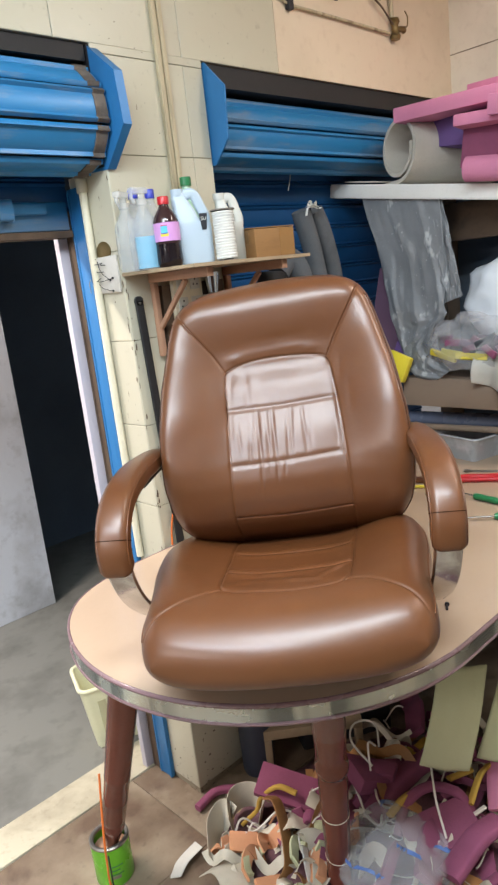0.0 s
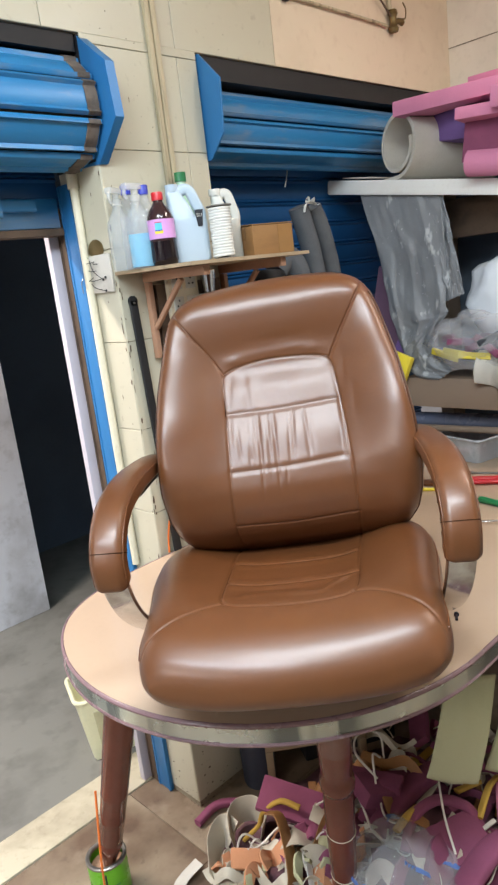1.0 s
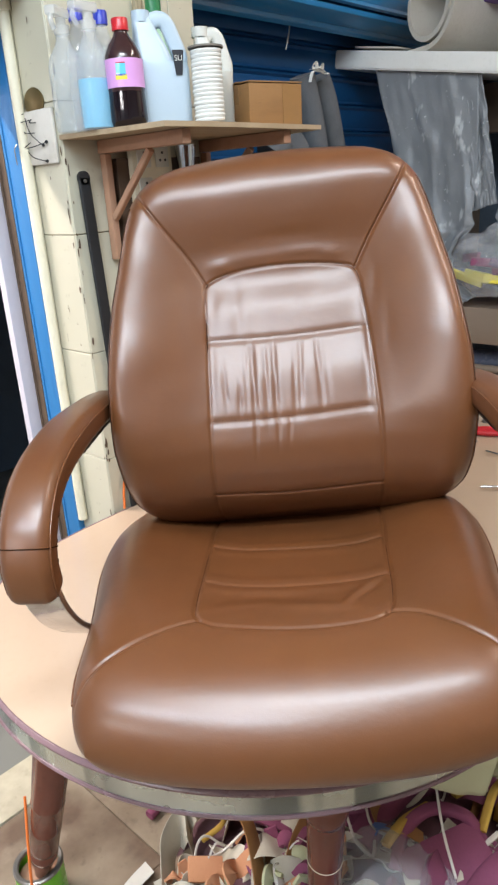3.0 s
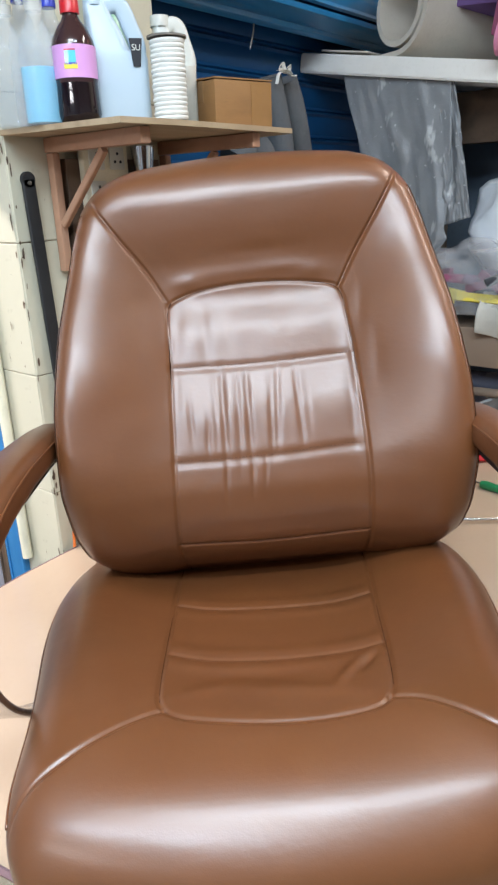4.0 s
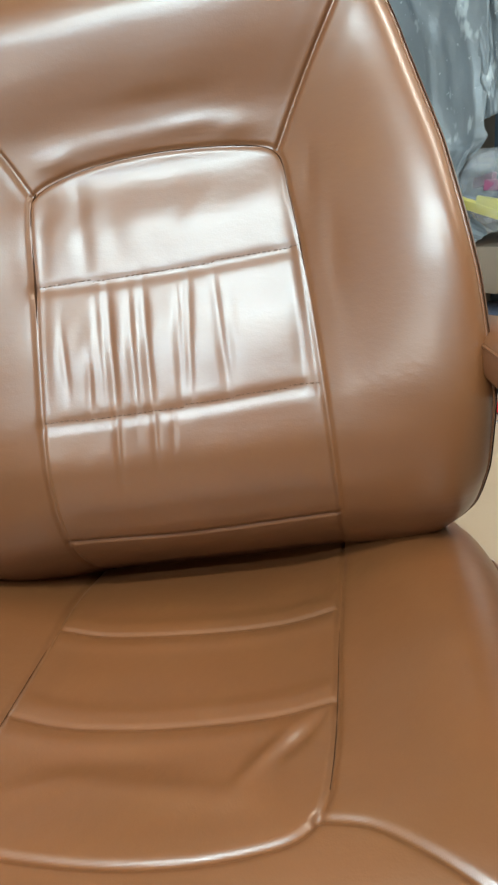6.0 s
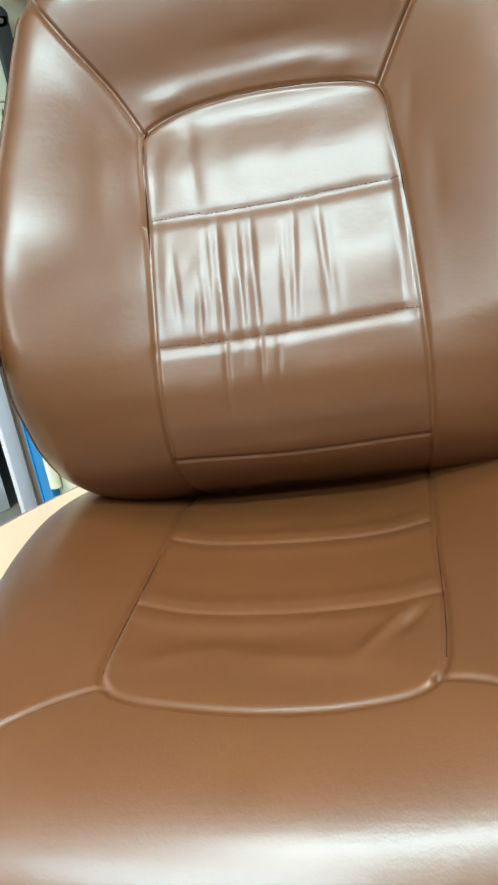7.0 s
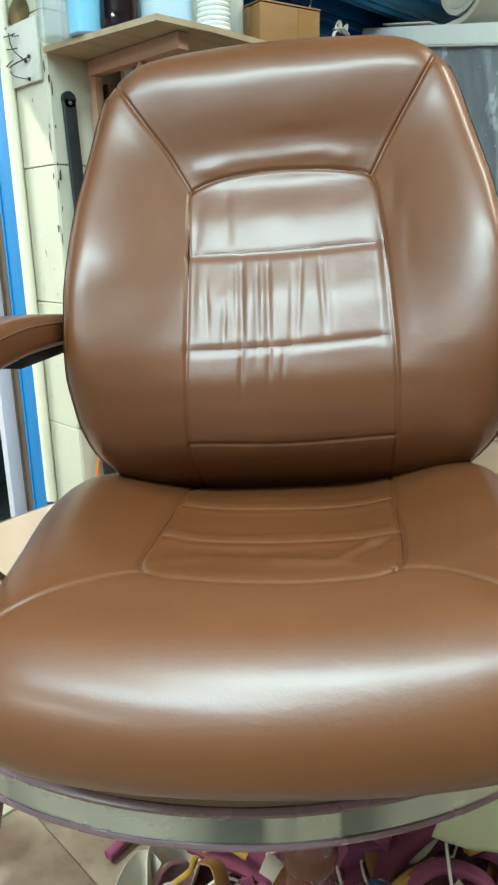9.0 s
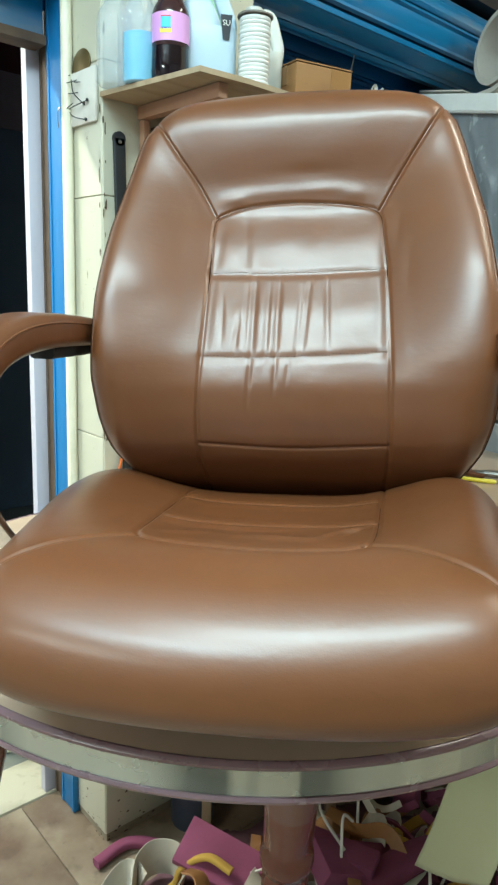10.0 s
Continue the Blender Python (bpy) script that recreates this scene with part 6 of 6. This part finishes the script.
for k in range(105):
    for _ in range(40):
        x, y = R.uniform(-0.02, 0.85), R.uniform(-0.62, 0.10)
        if x + y > -0.32 and R.random() < 0.25 + heap_height(x, y) * 6 and not (x < 0 and y > 0.16):
            break
    mat, lab, w, th, cu_ = R.choice(KINDS)
    small = x < 0.0
    ribbon((x, y, max(0, heap_height(x, y) * R.uniform(0.55, 1.0))), R.uniform(0, 6.28), R.uniform(0.10, 0.26) * (0.7 if small else 1), w * R.uniform(0.7, 1.3), cu_ * R.uniform(0.5, 1.3) * R.choice((-1, 1)), th, mat, "offcut", lab, seed=k)
SCRAPS = ((HIDE, "grey beige leatherette scrap", 0.05, 0.002), (HIDE, "narrow grey beige leatherette scrap", 0.025, 0.002), (TAN, "tan leather scrap", 0.03, 0.003), (HIDE, "curled grey beige leatherette scrap", 0.04, 0.002), (MAGENTA, "small plum foam scrap", 0.03, 0.012), (ORANGE, "thin peach foam scrap", 0.03, 0.006), (CREAMFOAM, "pale green foam scrap", 0.025, 0.008), (CORD, "short white piping cord", 0.005, 0.005))
for k in range(44):
    x, y = R.uniform(-0.22, 0.10), R.uniform(-0.16, 0.20)
    mat, lab, w, th = R.choice(SCRAPS)
    ribbon((x, y, R.uniform(0.0, 0.05) + 0.4 * heap_height(x, y)), R.uniform(0, 6.28), R.uniform(0.07, 0.15), w * R.uniform(0.7, 1.4), R.uniform(0.4, 3.5) * R.choice((-1, 1)), th, mat, "offcut", lab + " in the heap of offcuts", seed=500 + k)
# the packed mass under the loose offcuts
b = bmesh.new()
N = 60
vv = [[b.verts.new((-0.2 + 1.15 * i / N, -0.75 + 1.05 * j / N, max(-0.006, heap_height(-0.2 + 1.15 * i / N, -0.75 + 1.05 * j / N) * 0.72 - 0.02 + 0.02 * noise.noise(Vector((i * 0.31, j * 0.33, 0)))))) for i in range(N + 1)] for j in range(N + 1)]
for j in range(N):
    for i in range(N):
        b.faces.new((vv[j][i], vv[j][i + 1], vv[j + 1][i + 1], vv[j + 1][i]))
tagged(part("offcut_heap", b, worn("mixed_scrap", srgb(110, 76, 84), 0.9, srgb(60, 44, 40), 0.8, 14, 60)), "packed heap of foam and leather scraps", "scrap heap", kind="stuff")
def strap(pts, width, th, mat, label, turn=0.0, name="offcut"):
    """A strip laid along points, turned about its length."""
    c, s_ = math.cos(turn), math.sin(turn)
    sec = [(x * c - y * s_, x * s_ + y * c) for x, y in rrect(width, th, min(width, th) * 0.3, 2)]
    return tagged(part(name, sweep(bmesh.new(), curve(pts, 7), sec), mat, None, "", 50), label, "offcut", "offcuts under the table")


CORDLAB = "white piping cord lying on the offcuts"
strap([(0.236, -0.07, 0.20), (0.250, 0.015, 0.235), (0.300, 0.048, 0.25), (0.345, 0.03, 0.25), (0.350, -0.005, 0.24), (0.300, -0.05, 0.22)], 0.006, 0.006, CORD, CORDLAB)
strap([(0.216, -0.078, 0.20), (0.250, -0.049, 0.26), (0.285, -0.048, 0.23)], 0.006, 0.006, CORD, CORDLAB)
strap([(0.192, -0.025, 0.15), (0.150, -0.08, 0.16), (0.111, -0.137, 0.15), (0.113, -0.178, 0.14), (0.154, -0.157, 0.14)], 0.006, 0.006, CORD, CORDLAB)
strap([(0.227, -0.077, 0.17), (0.167, -0.139, 0.16), (0.169, -0.192, 0.16), (0.222, -0.268, 0.15), (0.266, -0.313, 0.15)], 0.006, 0.006, CORD, CORDLAB)
strap([(0.337, -0.205, 0.25), (0.228, -0.289, 0.21), (0.161, -0.359, 0.17)], 0.006, 0.006, CORD, CORDLAB)
strap([(0.188, -0.225, 0.15), (0.179, -0.293, 0.15), (0.235, -0.347, 0.15), (0.342, -0.374, 0.15)], 0.012, 0.007, CORD, CORDLAB)
YL = "mustard foam strip lying on the offcuts"
strap([(0.133, -0.199, 0.17), (0.206, -0.206, 0.185), (0.293, -0.221, 0.17)], 0.026, 0.014, YELLOW, YL, 0.5)
strap([(0.304, -0.349, 0.17), (0.389, -0.334, 0.20), (0.446, -0.333, 0.20)], 0.024, 0.010, YELLOW, YL, 0.7)
strap([(0.356, -0.253, 0.17), (0.431, -0.285, 0.17)], 0.022, 0.012, YELLOW, YL, 0.3)
strap([(-0.051, 0.222, 0.03), (-0.018, 0.185, 0.08), (-0.008, 0.168, 0.13), (0.025, 0.126, 0.165), (0.047, 0.073, 0.155)], 0.020, 0.012, YELLOW, "bent mustard foam strip over a leatherette band", 0.4)
strap([(-0.031, 0.127, 0.165), (-0.020, 0.09, 0.165), (-0.051, 0.033, 0.12), (-0.089, -0.010, 0.06), (-0.123, -0.011, 0.025)], 0.042, 0.004, TAN, "long glossy tan leather offcut", 0.5)
strap([(-0.039, -0.027, 0.09), (-0.084, -0.076, 0.085), (-0.12, -0.13, 0.05)], 0.022, 0.003, CORDROLL, "white punched strip lying on the offcuts", 0.8)
PL = "plum foam strip lying on the offcuts"
strap([(0.123, -0.233, 0.13), (0.188, -0.217, 0.18), (0.263, -0.244, 0.20), (0.303, -0.31, 0.19), (0.299, -0.356, 0.15)], 0.030, 0.018, MAGENTA, "curved plum foam strip arched over the offcuts", 0.4)
strap([(0.133, -0.129, 0.12), (0.25, -0.136, 0.155), (0.392, -0.163, 0.17), (0.513, -0.239, 0.17)], 0.07, 0.035, MAGENTA, PL, 0.2)
strap([(0.10, -0.40, 0.12), (0.22, -0.415, 0.16), (0.30, -0.44, 0.17)], 0.07, 0.03, MAGENTA, PL, 0.3)
strap([(-0.089, 0.397, 0.016), (0.002, 0.400, 0.02), (0.076, 0.33, 0.016)], 0.026, 0.022, MAGENTA, "curved plum foam strip on the floor")
strap([(0.36, -0.40, 0.14), (0.44, -0.36, 0.20), (0.50, -0.38, 0.24)], 0.05, 0.02, PINK, "pink foam strip leaning on the offcuts", 0.5)
# leatherette bands standing on edge
HL = "grey beige leatherette band standing in the heap"
strap([(-0.101, 0.215, 0.055), (-0.050, 0.275, 0.06), (0.000, 0.290, 0.06), (0.036, 0.255, 0.06), (0.020, 0.200, 0.055), (-0.030, 0.171, 0.05)], 0.002, 0.085, HIDE, HL, 0.15)
strap([(-0.215, 0.165, 0.045), (-0.175, 0.215, 0.05), (-0.136, 0.258, 0.055), (-0.075, 0.285, 0.05), (-0.071, 0.248, 0.045)], 0.002, 0.085, HIDE, HL, 0.35)
strap([(-0.225, 0.175, 0.030), (-0.210, 0.130, 0.062), (-0.215, 0.080, 0.065), (-0.235, 0.040, 0.035)], 0.10, 0.002, HIDE, "flat grey beige leatherette piece on the heap", 0.35)
strap([(-0.155, 0.150, 0.03), (-0.165, 0.190, 0.05), (-0.140, 0.205, 0.05), (-0.120, 0.180, 0.03)], 0.002, 0.05, HIDE, HL, 0.2)
strap([(-0.30, 0.255, 0.006), (-0.25, 0.275, 0.012), (-0.19, 0.270, 0.03)], 0.055, 0.002, CLOTH, "crumpled grey white cloth strip on the floor", 0.45)
block((-0.13, 0.128, 0.080), (0.085, 0.055, 0.016), (28, 18, -35), ORANGE, "peach foam piece on the heap")
block((-0.055, -0.085, 0.075), (0.03, 0.10, 0.06), (10, 40, -48), ORANGE, "peach foam piece on the heap")
block((-0.155, -0.01, 0.035), (0.10, 0.06, 0.014), (14, 18, -20), ORANGE, "peach foam piece on the heap")

# ---- tiles and slabs, laid piece by piece ----
def piece_mesh(name, w, d, h, mat, bevel):
    b = abox(0, w, 0, d, 0, h)
    top = [e for e in b.edges if all(v.co.z > h * 0.5 for v in e.verts)]
    bmesh.ops.bevel(b, geom=top, offset=bevel, segments=1, affect="EDGES")
    me = bpy.data.meshes.new(name)
    b.to_mesh(me)
    b.free()
    me.materials.append(mat)
    return me


GAP = 0.0017
TH = 0.249
ZJ = [2.264 + TH * k for k in range(-9, 4)]
cache = {}


def tile(x0, x1, z0, z1, frame_m, mat=TILE, name="wall_tile", parent=None, depth=0.005):
    w, h = round(x1 - x0 - GAP, 4), round(z1 - z0 - GAP, 4)
    if w < 0.01 or h < 0.01:
        return
    key = (w, h, mat.name)
    if key not in cache:
        cache[key] = piece_mesh(name, w, h, depth, mat, 0.0012)
    o = link(name, cache[key], parent)
    o.matrix_local = frame_m(x0 + GAP / 2, z0 + GAP / 2)


north = lambda x, z: Matrix.Translation((x, WY + 0.005, z)) @ Matrix.Rotation(math.pi / 2, 4, "X")
reveal = lambda y, z: Matrix.Translation((-0.026, y, z)) @ Matrix(((0, 0, -1, 0), (1, 0, 0, 0), (0, 1, 0, 0), (0, 0, 0, 1))) @ Matrix.Translation((0, 0, 0))
XJ = [-0.133 + 0.411 * k for k in range(-3, 6)]
for za, zb in zip(ZJ, ZJ[1:]):
    za, zb = max(za, 0.0), min(zb, 3.1)
    if zb <= za:
        continue
    for xa, xb in zip(XJ, XJ[1:]):
        xa, xb = max(xa, -1.2), min(xb, WX)
        if xa > 0.5 and zb > LINTEL:
            continue
        if zb <= LINTEL + 0.001:
            for lo, hi in ((max(xa, -0.030), min(xb, 0.352)),):
                tile(lo, hi, za, zb, north, parent=wall_north)
        elif za >= LINTEL - 0.03:
            tile(xa, xb, max(za, LINTEL), zb, north, WALLPAINT if xa > 0.5 else TILE, parent=wall_north)
    if zb <= 2.1:
        tile(WY + 0.002, 0.655, za, zb, reveal, parent=wall_north)
tile(-0.030, 0.352, 2.264, LINTEL + 0.002, north, parent=wall_north)
structure("wall_upper", abox(XJ[5] if XJ[5] > 0.5 else XJ[6], WX, WY - 0.0005, WY + 0.0035, LINTEL + 0.001, 3.1), WALLPAINT, "beige painted wall over the closed shutter")
bm = bmesh.new()
box(bm, WX - 0.0015, WX + 0.001, -1.5, WY, 2.464, 2.468)
tagged(part("trim_joint", bm, GROUT), "dark level joint in the side wall", "joint", kind="structure")
flat = lambda x, y: Matrix.Translation((x, y, -0.012))
ys = [0.697 - 0.42 * k for k in range(0, 8)]
for k, (yb, ya) in enumerate(zip(ys, ys[1:])):
    off = 0.23 * (k % 2)
    x = -2.0 - off
    while x < WX:
        tile(x, min(x + 0.62, WX), ya, yb, flat, SLAB, "floor_slab", floor, 0.012)
        x += 0.62
